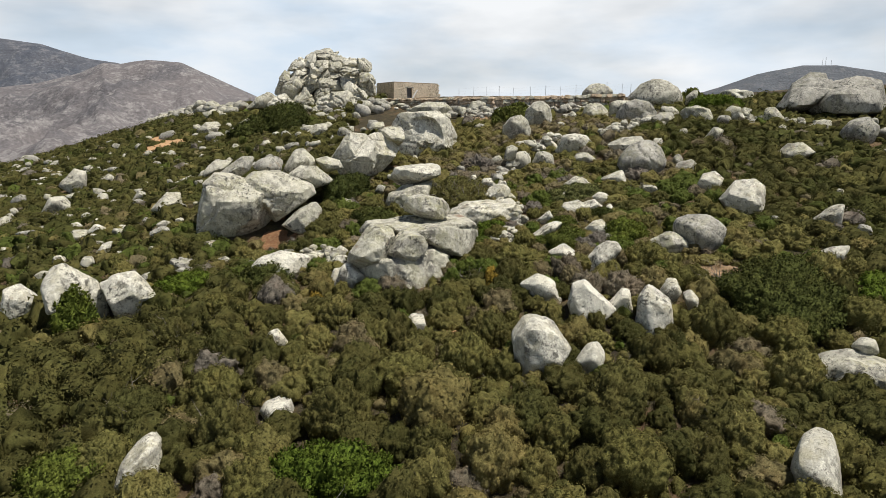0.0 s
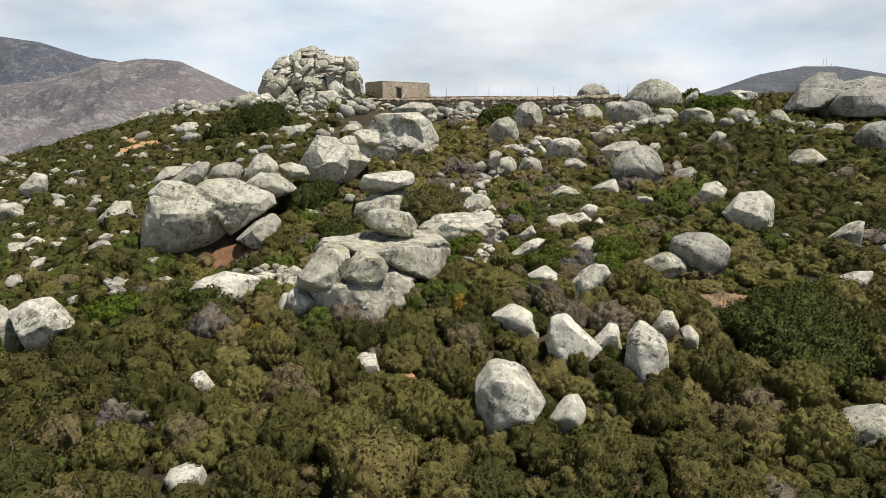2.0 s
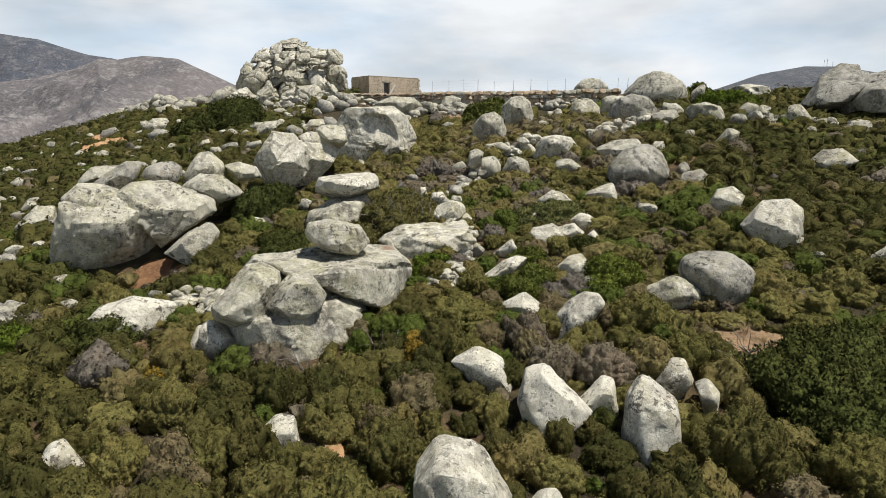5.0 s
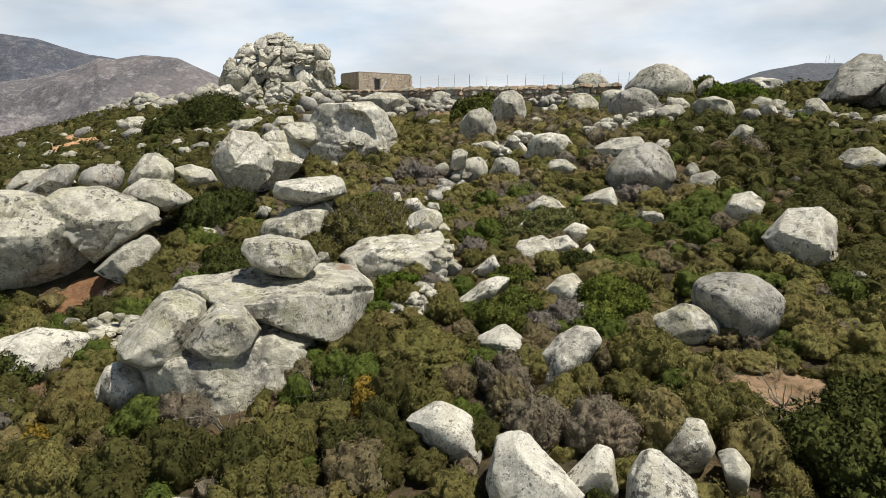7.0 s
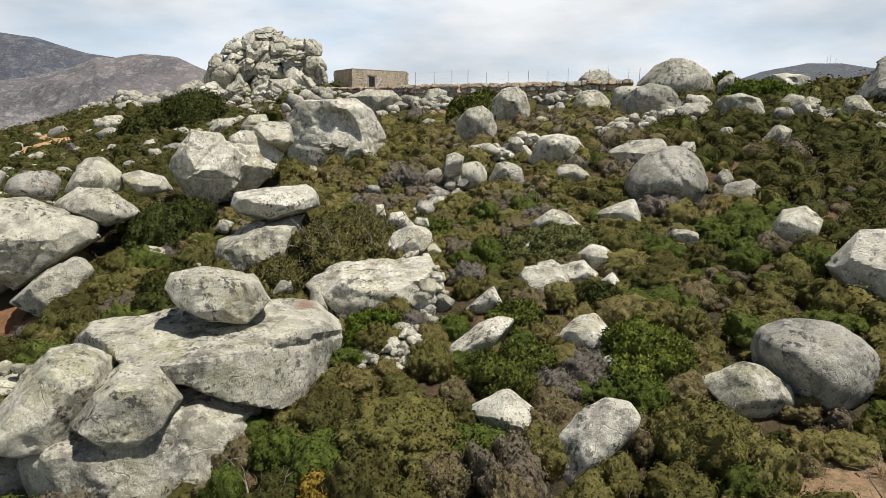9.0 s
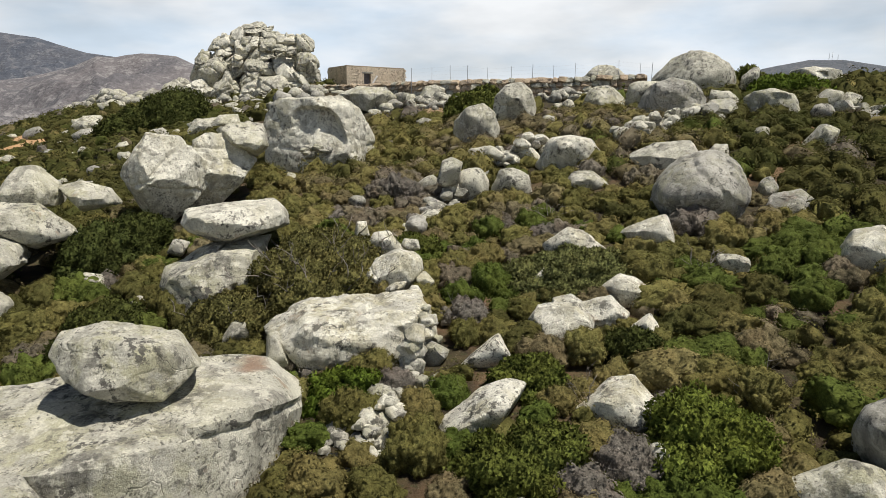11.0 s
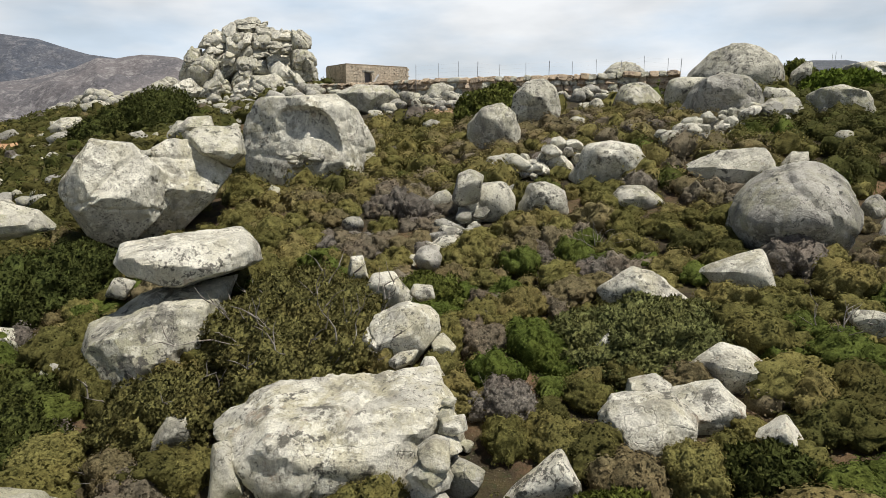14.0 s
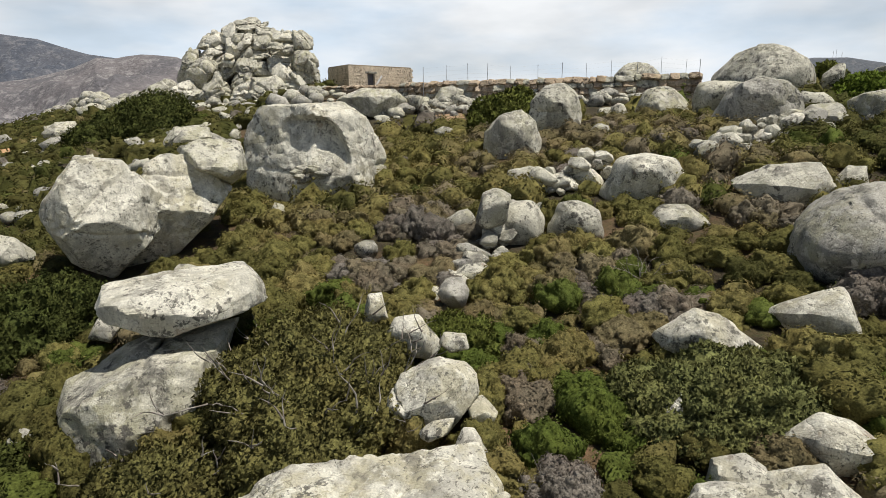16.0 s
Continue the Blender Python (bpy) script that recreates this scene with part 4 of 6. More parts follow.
boulder("small rounded pale granite boulder among olive cushion shrubs", (-0.23, 29.49, 5.26), 24, -23, 0.3, 963, ((-125, 0.57), (-65, 0.53), (12, 0.23), (91, 0.20), (146, 0.17)), 4, GRANITE, 13)
boulder("small rounded pale granite boulder among olive cushion shrubs", (-1.01, 29.98, 5.29), 27, -21, 0.4, 856, ((-129, 0.80), (-61, 0.47), (42, 0.42), (116, 0.20), (139, 0.19)), 4, GRANITE, 13)
boulder("small rounded pale granite boulder among olive cushion shrubs", (3.43, 28.40, 5.03), 3, -29, 0.35, 761, ((-115, 0.26), (-47, 0.16), (34, 0.41), (92, 0.26), (145, 0.25)), 4, PALE_GRANITE, 13)
boulder("small rounded pale granite boulder among olive cushion shrubs", (3.69, 28.60, 5.53), 1, -26, 0.3, 9, ((-111, 0.15), (-66, 0.12), (18, 0.17), (90, 0.15), (153, 0.13)), 4, PALE_GRANITE, 13)
boulder("small rounded pale granite boulder among olive cushion shrubs", (3.76, 28.80, 5.71), 1, -24, 0.3, 569, ((-108, 0.15), (-67, 0.12), (14, 0.18), (98, 0.13), (169, 0.18)), 4, PALE_GRANITE, 13)
boulder("broad lichen-spotted granite slab on a split boulder", (-0.97, 26.40, 4.71), 20, -18, 2.6, 911, ((-116, 0.70), (-110, 0.77), (-82, 1.45), (-41, 2.38), (-14, 2.73), (47, 2.19), (80, 1.25), (91, 1.00), (93, 1.00), (94, 1.04), (136, 2.15)), 6, STAINED_GRANITE, 40, None, 0.0, ((0, 10, 2.66), (-28, 8, 2.5), (34, 4, 2.7), (60, 4, 2.65), (2, -30, 2.6), (0, 84, 1.12), (0, 48, 2.35)))
boulder("broad white granite outcrop with layered top", (2.24, 29.60, 5.21), 10, -25, 1.9, 140, ((-142, 1.39), (-132, 1.35), (-89, 1.12), (-62, 1.32), (13, 1.61), (26, 1.56), (91, 0.78), (94, 0.80), (116, 1.08)), 6, PALE_GRANITE, 42, None, 0.34, ((2, 14, 1.5), (-30, 12, 1.55), (36, 8, 1.5), (0, 62, 1.0)))
boulder("sloping pale granite slab among loose stones", (2.97, 31.30, 6.22), 4, -22, 0.6, 626, ((-157, 0.62), (-111, 0.62), (-40, 0.52), (5, 0.54), (38, 0.50), (80, 0.38), (112, 0.36), (150, 0.56)), 5, PALE_GRANITE, 42, None, 0.0, ((-26, 44, 0.34), (30, 14, 0.44), (0, -14, 0.5)))
boulder("small rounded pale granite boulder on the shrubby hillside", (3.56, 31.10, 5.90), -0, -24, 0.3, 7, ((-162, 0.18), (-115, 0.17), (-32, 0.21), (43, 0.17), (109, 0.22)), 4, PALE_GRANITE, 13)
boulder("small rounded pale granite boulder on the shrubby hillside", (2.94, 30.70, 5.84), 4, -25, 0.3, 302, ((-121, 0.20), (-69, 0.12), (-26, 0.17), (98, 0.12), (124, 0.12)), 4, PALE_GRANITE, 13)
boulder("small rounded pale granite boulder on the shrubby hillside", (3.42, 30.50, 5.73), 1, -26, 0.3, 365, ((-135, 0.19), (-78, 0.21), (29, 0.14), (90, 0.23), (155, 0.21)), 4, PALE_GRANITE, 13)
boulder("small flat pale granite boulder on the shrubby hillside", (2.58, 31.20, 6.02), 6, -23, 0.4, 447, ((-111, 0.28), (-69, 0.28), (72, 0.12), (75, 0.12), (154, 0.33)), 4, PALE_GRANITE, 13)
boulder("small rounded pale granite boulder on the shrubby hillside", (3.16, 32.20, 6.50), 2, -18, 0.3, 372, ((-127, 0.16), (-78, 0.15), (15, 0.21), (85, 0.15), (153, 0.21)), 4, PALE_GRANITE, 13)
boulder("small rounded pale granite boulder on the shrubby hillside", (2.39, 32.80, 6.55), 6, -17, 0.35, 228, ((-99, 0.51), (-32, 0.66), (39, 0.27), (96, 0.17), (150, 0.25)), 4, PALE_GRANITE, 13)
boulder("small upright pale granite boulder on the shrubby hillside", (1.73, 33.80, 6.58), 9, -15, 0.3, 435, ((-141, 0.54), (-54, 0.51), (12, 0.17), (96, 0.23), (168, 0.17)), 4, PALE_GRANITE, 13)
boulder("large flat pale granite boulder on the upper slope", (-1.40, 57.00, 10.73), 8, 1, 1.0, 215, ((-121, 1.09), (-104, 0.86), (-51, 1.47), (48, 1.28), (87, 0.70), (112, 0.91)), 5, GRANITE, 22)
boulder("mid-sized rounded pale granite boulder on the upper slope", (2.65, 58.00, 11.17), 1, 2, 0.8, 674, ((-120, 1.00), (-85, 0.79), (-6, 0.81), (66, 0.50), (103, 0.43), (148, 0.57)), 4, GRANITE, 22)
boulder("small rounded pale granite boulder on the upper slope", (9.66, 51.00, 9.96), -13, 0, 0.8, 434, ((-109, 0.75), (-54, 0.66), (32, 0.45), (99, 0.36), (159, 0.41)), 4, GRANITE, 13)
boulder("mid-sized flat pale granite boulder on the upper slope", (15.35, 44.51, 10.09), -30, 0, 0.7, 835, ((-111, 0.66), (-74, 0.61), (29, 0.56), (95, 0.25), (142, 0.50)), 4, GRANITE, 13)
boulder("small flat pale granite boulder on the shrubby hillside", (13.23, 39.18, 8.53), -32, -4, 0.6, 79, ((-91, 0.49), (11, 0.32), (90, 0.16), (145, 0.19)), 4, GRANITE, 13)

boulder("flat pale rock with a round pit on the crest", (24.3, 53.8, 11.75), -26, 4, 1.1, 731, ((-90, 0.9), (-12, 1.35), (20, 1.3), (80, 0.62), (98, 0.66), (150, 1.35), (-165, 1.4)), 5, PALE_GRANITE, 22, (0.25, 0.22, 0.3, 0.2, 0.3), 0.0, ((0, 46, 0.85), (-30, 10, 1.0), (34, 6, 1.0)))
boulder("small leaning grey rock beside the dome boulder", (20.0, 52.2, 11.75), -24, 3, 0.5, 733, ((-90, 0.7), (0, 0.42), (62, 0.62), (130, 0.3), (175, 0.45)), 4, GRANITE, 22)

# ---- rock outcrop on the ridge ----
outcrop = tagged(new("rock_outcrop"), "tall craggy granite tor of stacked cracked blocks", "rock outcrop")
outcrop.location = (-13.0, 81.0, float(land(-13, 81)))


def fineness(faces):
    return 6 if faces[0][1] > 3 else 5 if faces[0][1] > 1.3 else 4


def block(parent, at, turn, nod, depth, seed, faces):
    m = parent.matrix_basis.inverted() @ pose(*at, nod, 0, turn)
    part("block", rock_mesh(seed, depth, tuple((a, 1.07 * q) for a, q in faces), fineness(faces), (GRANITE, GRANITE, PALE_GRANITE)[seed % 3], 75.0, 0.8, None, 0.0, (), 0.0, 1.9), parent, "", m)


block(outcrop, (-16.68, 82.50, 18.62), 19, 8, 1.2, 937, ((-84, 0.40), (-53, 0.84), (38, 1.17), (104, 0.27), (132, 0.58)))
block(outcrop, (-15.09, 82.50, 18.29), 17, 8, 1.0, 429, ((-156, 0.54), (-80, 0.25), (3, 0.68), (97, 0.26)))
block(outcrop, (-18.03, 82.00, 17.45), 20, 7, 1.4, 701, ((-98, 1.09), (-77, 0.95), (-26, 0.59), (55, 0.99), (132, 0.62), (161, 0.59)))
block(outcrop, (-16.38, 82.00, 17.79), 18, 7, 1.2, 811, ((-146, 0.56), (-88, 0.47), (3, 0.79), (100, 0.36)))
block(outcrop, (-14.86, 82.00, 17.75), 17, 7, 1.2, 372, ((-177, 0.74), (-76, 0.27), (-22, 0.67), (83, 0.31)))
block(outcrop, (-19.71, 82.50, 17.02), 21, 6, 1.0, 213, ((-157, 0.61), (-67, 0.33), (5, 0.64), (99, 0.46), (146, 0.53)))
block(outcrop, (-19.28, 81.50, 16.06), 21, 6, 1.3, 590, ((-137, 1.18), (-88, 0.68), (-44, 0.75), (30, 1.09), (101, 0.53), (141, 0.64)))
block(outcrop, (-21.50, 82.50, 14.70), 23, 4, 1.4, 280, ((-89, 1.85), (-15, 0.57), (11, 0.74), (137, 0.97), (168, 0.40)))
block(outcrop, (-19.80, 81.00, 14.26), 22, 4, 1.3, 33, ((-156, 0.97), (-59, 0.75), (-4, 0.85), (104, 0.95), (155, 0.62)))
block(outcrop, (-16.64, 80.80, 16.22), 19, 6, 1.8, 794, ((-94, 1.17), (-50, 0.67), (-15, 1.05), (81, 1.28), (107, 0.86), (171, 1.17)))
block(outcrop, (-14.67, 81.00, 16.62), 17, 6, 1.5, 496, ((-103, 0.93), (-81, 0.75), (-16, 0.80), (25, 0.92), (101, 0.71), (170, 0.78)))
block(outcrop, (-12.87, 81.30, 17.19), 16, 7, 1.7, 104, ((-91, 0.67), (-83, 0.66), (-3, 1.06), (78, 0.66), (119, 0.56), (169, 0.94)))
block(outcrop, (-10.94, 81.00, 16.61), 14, 6, 1.6, 700, ((-116, 1.01), (-77, 0.82), (4, 0.80), (54, 0.72), (95, 0.92), (175, 0.84)))
block(outcrop, (-10.58, 80.50, 14.16), 14, 4, 2.0, 325, ((-112, 1.81), (-97, 1.79), (-65, 1.77), (8, 0.99), (34, 1.13), (96, 1.78), (176, 1.21)))
block(outcrop, (-15.99, 80.20, 15.62), 19, 5, 1.3, 723, ((-132, 1.03), (-69, 0.63), (-17, 0.72), (51, 0.89), (140, 0.30)))
block(outcrop, (-14.64, 80.20, 15.47), 17, 5, 1.3, 144, ((-116, 0.67), (-76, 0.47), (3, 0.79), (98, 0.47), (157, 0.65)))
block(outcrop, (-12.93, 80.80, 15.91), 16, 6, 1.4, 116, ((-156, 1.08), (-94, 0.61), (-83, 0.63), (-0, 1.11), (91, 0.62), (120, 0.45)))
block(outcrop, (-15.16, 79.60, 14.28), 18, 4, 1.5, 577, ((-97, 0.69), (-51, 1.61), (31, 1.24), (69, 0.88), (102, 0.85), (148, 1.30)))
block(outcrop, (-12.78, 80.00, 14.55), 16, 5, 1.4, 572, ((-149, 0.90), (-89, 0.59), (-83, 0.60), (-0, 1.10), (103, 0.35)))
block(outcrop, (-11.78, 79.20, 13.44), 15, 4, 1.3, 899, ((-156, 1.27), (-151, 1.21), (-94, 1.14), (-90, 1.23), (42, 0.66), (56, 0.51), (84, 0.98)))
block(outcrop, (-13.68, 77.50, 12.00), 17, 2, 2.0, 34, ((-100, 1.45), (-76, 1.24), (-7, 1.73), (44, 1.83), (95, 1.29), (161, 1.37)))
block(outcrop, (-16.15, 78.00, 11.79), 19, 2, 1.6, 73, ((-94, 1.26), (-62, 1.02), (-17, 1.13), (72, 1.42), (128, 0.52), (146, 0.58)))
block(outcrop, (-17.59, 80.00, 14.05), 20, 4, 1.4, 447, ((-104, 1.08), (-49, 0.61), (-11, 0.68), (103, 0.83), (164, 0.60)))
block(outcrop, (-15.98, 79.00, 13.03), 19, 3, 1.3, 355, ((-170, 1.00), (-59, 0.48), (-9, 0.90), (95, 0.97), (150, 0.85)))
block(outcrop, (-19.17, 79.50, 12.07), 22, 2, 1.6, 909, ((-128, 1.42), (-85, 1.38), (-13, 1.17), (20, 1.28), (106, 1.14), (158, 0.90)))
block(outcrop, (-21.65, 80.00, 12.74), 24, 3, 1.3, 170, ((-104, 1.09), (-34, 0.76), (15, 0.99), (124, 0.56), (147, 0.40)))
block(outcrop, (-16.30, 83.50, 14.56), 18, 4, 3.0, 919, ((-98, 4.15), (-86, 3.77), (-57, 4.40), (8, 5.31), (61, 4.21), (79, 3.74), (105, 3.60), (139, 3.91), (167, 4.81)))
block(outcrop, (-12.87, 80.40, 14.99), 16, 5, 1.2, 266, ((-175, 1.07), (-83, 0.31), (-3, 1.13), (94, 0.36)))
block(outcrop, (-21.56, 79.00, 11.96), 24, 2, 1.2, 360, ((-93, 0.85), (-29, 1.06), (38, 0.92), (105, 0.74), (161, 0.92)))
block(outcrop, (-13.09, 79.20, 16.03), 16, 6, 0.7, 78, ((-89, 0.30), (11, 0.68), (92, 0.30), (144, 0.44)))
block(outcrop, (-11.95, 79.20, 15.79), 15, 6, 0.7, 934, ((-162, 0.52), (-83, 0.30), (2, 0.54), (107, 0.20)))
block(outcrop, (-17.24, 78.90, 14.90), 20, 5, 0.6, 587, ((-149, 0.54), (-89, 0.53), (-18, 0.48), (70, 0.48), (139, 0.37)))
block(outcrop, (-15.83, 78.60, 13.23), 19, 3, 0.8, 324, ((-85, 0.55), (-16, 0.64), (103, 0.41), (143, 0.30)))
block(outcrop, (-11.01, 78.40, 12.53), 14, 3, 0.7, 294, ((-90, 0.36), (54, 0.49), (82, 0.24), (143, 0.84)))
block(outcrop, (-10.83, 78.30, 13.15), 14, 3, 0.7, 697, ((-138, 0.23), (-90, 0.96), (44, 0.17), (69, 0.46)))
block(outcrop, (-18.15, 78.60, 13.04), 21, 3, 0.8, 861, ((-132, 0.65), (-51, 0.59), (8, 0.53), (72, 0.73), (157, 0.44)))
block(outcrop, (-19.70, 80.60, 15.14), 22, 5, 0.8, 179, ((-88, 0.42), (-19, 0.59), (86, 0.39), (151, 0.44)))
block(outcrop, (-16.83, 80.30, 16.55), 19, 6, 1.0, 349, ((-94, 0.58), (-18, 0.46), (99, 0.51), (151, 0.33)))
block(outcrop, (-10.84, 77.20, 11.72), 15, 2, 0.9, 684, ((-87, 0.55), (6, 1.13), (88, 0.55), (165, 1.04)))
block(outcrop, (-18.30, 77.60, 11.28), 22, 1, 0.9, 559, ((-94, 0.56), (13, 0.58), (84, 0.56), (157, 0.55)))
block(outcrop, (-21.34, 80.00, 14.48), 17, 3, 1.2, 6, ((-101, 1.61), (-35, 0.90), (-7, 0.90), (80, 1.66), (145, 0.61), (162, 0.59)))
block(outcrop, (-23.69, 79.00, 12.36), 19, 2, 1.2, 390, ((-89, 1.13), (-28, 1.54), (50, 1.47), (116, 0.61), (142, 0.83)))
block(outcrop, (-21.32, 78.50, 11.99), 17, 2, 1.2, 269, ((-89, 1.16), (-28, 1.41), (48, 1.37), (108, 0.88), (153, 1.06)))
block(outcrop, (-18.29, 78.00, 11.99), 15, 2, 1.2, 787, ((-94, 1.41), (-14, 1.49), (36, 1.35), (127, 0.85), (156, 0.95)))
block(outcrop, (-15.31, 77.50, 11.76), 13, 1, 1.0, 914, ((-90, 1.38), (-24, 1.46), (45, 1.50), (121, 0.81), (156, 1.07)))
block(outcrop, (-19.68, 82.00, 16.84), 15, 5, 1.3, 455, ((-98, 0.94), (-44, 0.92), (52, 1.04), (116, 0.73), (151, 0.93)))
block(outcrop, (-20.05, 79.50, 13.89), 16, 3, 1.0, 658, ((-93, 1.26), (-26, 1.05), (32, 1.25), (106, 1.08), (162, 0.93)))


# ---- dry stone walls and rubble ----
def stone_mesh(seed, material, level=3):
    rng = random.Random(seed)
    faces = tuple((k * 60 + rng.uniform(-20, 20), rng.uniform(0.72, 1.0)) for k in range(6))
    return rock_mesh(seed, rng.uniform(0.7, 1.0), faces, level, material, 55.0 if level < 3 else 30.0)


HUT_STONES = [stone_mesh(320 + k, HUT_STONE, 2) for k in range(6)]
FAR_STONES = [stone_mesh(360 + k, (GRANITE, GREY_GRANITE)[k % 2], 2) for k in range(8)]
PALE_STONES = [stone_mesh(340 + k, (GRANITE, PALE_GRANITE, GREY_GRANITE, GRANITE)[k % 4]) for k in range(8)]


def fitted_stone(seed, material):
    """A roughly squared wall stone with one corner knocked off and a flat face that leans back a little."""
    rng = random.Random(seed)
    faces = [(a + rng.uniform(-9, 9), rng.uniform(0.92, 1.06)) for a in (0, 90, 180, -90)]
    faces.append((rng.choice((45, 135, -45, -135)) + rng.uniform(-12, 12), rng.uniform(1.0, 1.18)))
    return rock_mesh(seed, 1.0, faces, 3, material, 30.0, 1.0, None, 0.0, ((rng.uniform(-9, 9), rng.uniform(6, 18), 0.9),))


FITTED_STONES = [fitted_stone(1300 + k, (BROWN_STONE, BROWN_STONE, GRANITE)[k % 3]) for k in range(10)]


def along(line, s):
    """The point a share s of the way along a polyline."""
    seg = [math.dist(a[:2], b[:2]) for a, b in zip(line, line[1:])]
    d = s * sum(seg)
    for (a, b), g in zip(zip(line, line[1:]), seg):
        if d <= g or b is line[-1]:
            k = min(d / g, 1)
            return tuple(p + (q - p) * k for p, q in zip(a, b)), math.degrees(math.atan2(b[1] - a[1], b[0] - a[0]))
        d -= g


def stone_wall(label, line, stones, seed):
    """Uneven courses of fitted stones along line; its points are x, y, top height."""
    rng = random.Random(seed)
    wall = tagged(new("dry_stone_wall"), label, "stone wall")
    length = sum(math.dist(a[:2], b[:2]) for a, b in zip(line, line[1:]))
    for course in range(4):
        s = rng.uniform(-0.4, 0.0)
        while s < length:
            w = rng.uniform(0.35, 0.75) * (1.7 if rng.random() < 0.16 else 1.0)
            (x, y, top), turn = along(line, min(max((s + w / 2) / length, 0), 1))
            base = float(land(x, y)) - 0.15
            share_ = max(top - base, 0.4) / 4
            tall = share_ * (1.0 if course == 3 else rng.uniform(0.9, 1.5))
            m = pose(x + rng.uniform(-0.04, 0.04), y + rng.uniform(-0.1, 0.06), base + share_ * (course + 0.5) + rng.uniform(-0.04, 0.04), rng.uniform(-14, 0), rng.uniform(-7, 7), turn + rng.uniform(-6, 6))
            part("stone", rng.choice(stones), wall, "", m @ Matrix.Diagonal((w * 0.53, rng.uniform(0.34, 0.42), tall * 0.56, 1)))
            s += w * 0.95
    return wall


def rubble(label, line, count, size, spread, seed, heap=0.3):
    """A tumbled heap or a ruined wall: loose stones thrown along line, whose points are x, y and height of the heap."""
    rng = random.Random(seed)
    pile = tagged(new("rubble_heap"), label, "stone heap")
    for k in range(count):
        (x, y, top), turn = along(line, rng.random())
        off = rng.gauss(0, spread * 0.5)
        a = radians(turn + 90)
        x, y = x + off * math.cos(a), y + off * math.sin(a)
        g = float(land(x, y))
        r = size * (rng.uniform(0.45, 1.2) if rng.random() < 0.85 else rng.uniform(1.2, 1.8))
        z = g + r * 0.35 + rng.random() ** 1.5 * max(top, 0) * max(0, 1 - abs(off) / (spread + 0.01))
        m = pose(x, y, z, rng.uniform(-25, 25), rng.uniform(-25, 25), rng.uniform(0, 360)) @ Matrix.Diagonal((r * rng.uniform(0.8, 1.3), r * rng.uniform(0.7, 1.1), r * rng.uniform(0.5, 0.85), 1))
        part("stone", rng.choice(PALE_STONES if y < 48 else FAR_STONES), pile, "", m)
    for s in np.linspace(0, 1, 8):
        (x, y, top), turn = along(line, float(s))
        STANDS.append((x, y, spread * 0.6, spread))
    return pile


stone_wall("brown dry stone wall of fitted boulders along the ridge", ((-8.6, 74.4, 12.3), (-3.3, 68, 12.1), (0.6, 63, 12.0), (4.4, 60, 11.95), (9.0, 58, 11.97), (12.3, 57, 12.02), (15.3, 56, 12.05)), FITTED_STONES, 4)
rubble("tumbled heap of pale stones below round boulders", ((10.6, 42.0, 0.5), (12.5, 43.0, 0.6), (14.6, 44.0, 0.5)), 70, 0.27, 0.9, 31)
rubble("loose stones of a ruined wall beside a boulder", ((5.6, 41.0, 0.4), (6.6, 41.6, 0.8), (7.6, 42.0, 0.9)), 46, 0.26, 0.6, 32)
rubble("line of pale stones of a ruined field wall", ((2.6, 35.2, 0.1), (3.3, 36.4, 0.25), (4.3, 37.4, 0.3)), 30, 0.24, 0.5, 33)
rubble("stones heaped against a rounded boulder", ((3.9, 37.4, 0.5), (4.6, 38.6, 0.6), (5.4, 39.9, 0.3)), 26, 0.24, 0.5, 34)
rubble("column of stacked pale stones along an outcrop edge", ((3.2, 26.9, 0.3), (3.5, 27.9, 0.7), (3.7, 29.2, 0.8)), 56, 0.18, 0.3, 35)
rubble("heap of pale broken stones below an outcrop", ((2.4, 26.0, 0.2), (3.0, 26.4, 0.45), (3.2, 27.0, 0.4)), 64, 0.15, 0.5, 36)
rubble("grey flat stones heaped behind a low boulder", ((-6.0, 26.6, 0.5), (-5.0, 26.3, 0.45), (-4.0, 26.0, 0.35)), 80, 0.17, 0.6, 37)
rubble("rubble of pale rocks along the ridge below the wall", ((-2.0, 60, 0.5), (1.5, 57, 0.5), (4.5, 55, 0.5), (8, 54, 0.5)), 130, 0.36, 2.4, 38)
rubble("rocky crest of weathered pale stones on the skyline", ((-46, 97, 1.0), (-38, 90, 1.2), (-33, 85, 1.0), (-27, 82, 0.8)), 170, 0.85, 3.2, 39)
rubble("broken stones at the foot of the tor", ((-20, 76, 0.4), (-14, 73, 0.6), (-8, 71, 0.5), (-5, 66, 0.4)), 70, 0.45, 2.0, 40)
rubble("small pale stones of a broken terrace wall", ((-11.6, 26.9, 0.2), (-11.2, 26.0, 0.2), (-11.0, 25.2, 0.1)), 20, 0.22, 0.4, 41)
ledge = tagged(new("rubble_heap"), "small heap of grey stones on the ledge of a great slab", "stone heap")
ledge_rng = random.Random(45)
for k in range(14):
    m = pose(-1.3 + ledge_rng.uniform(-0.5, 0.5), 41.75 + ledge_rng.uniform(-0.1, 0.35), 8.0 + 0.06 * (k % 7) + ledge_rng.uniform(0, 0.05), ledge_rng.uniform(-15, 15), ledge_rng.uniform(-15, 15), ledge_rng.uniform(0, 360))
    part("stone", ledge_rng.choice(PALE_STONES), ledge, "", m @ Matrix.Diagonal((0.26, 0.2, 0.1, 1)))
rubble("fallen stones at the foot of the dry stone wall", ((5.2, 55.6, 0.35), (9.0, 55.4, 0.4), (13.5, 54.4, 0.35)), 64, 0.33, 1.5, 43)
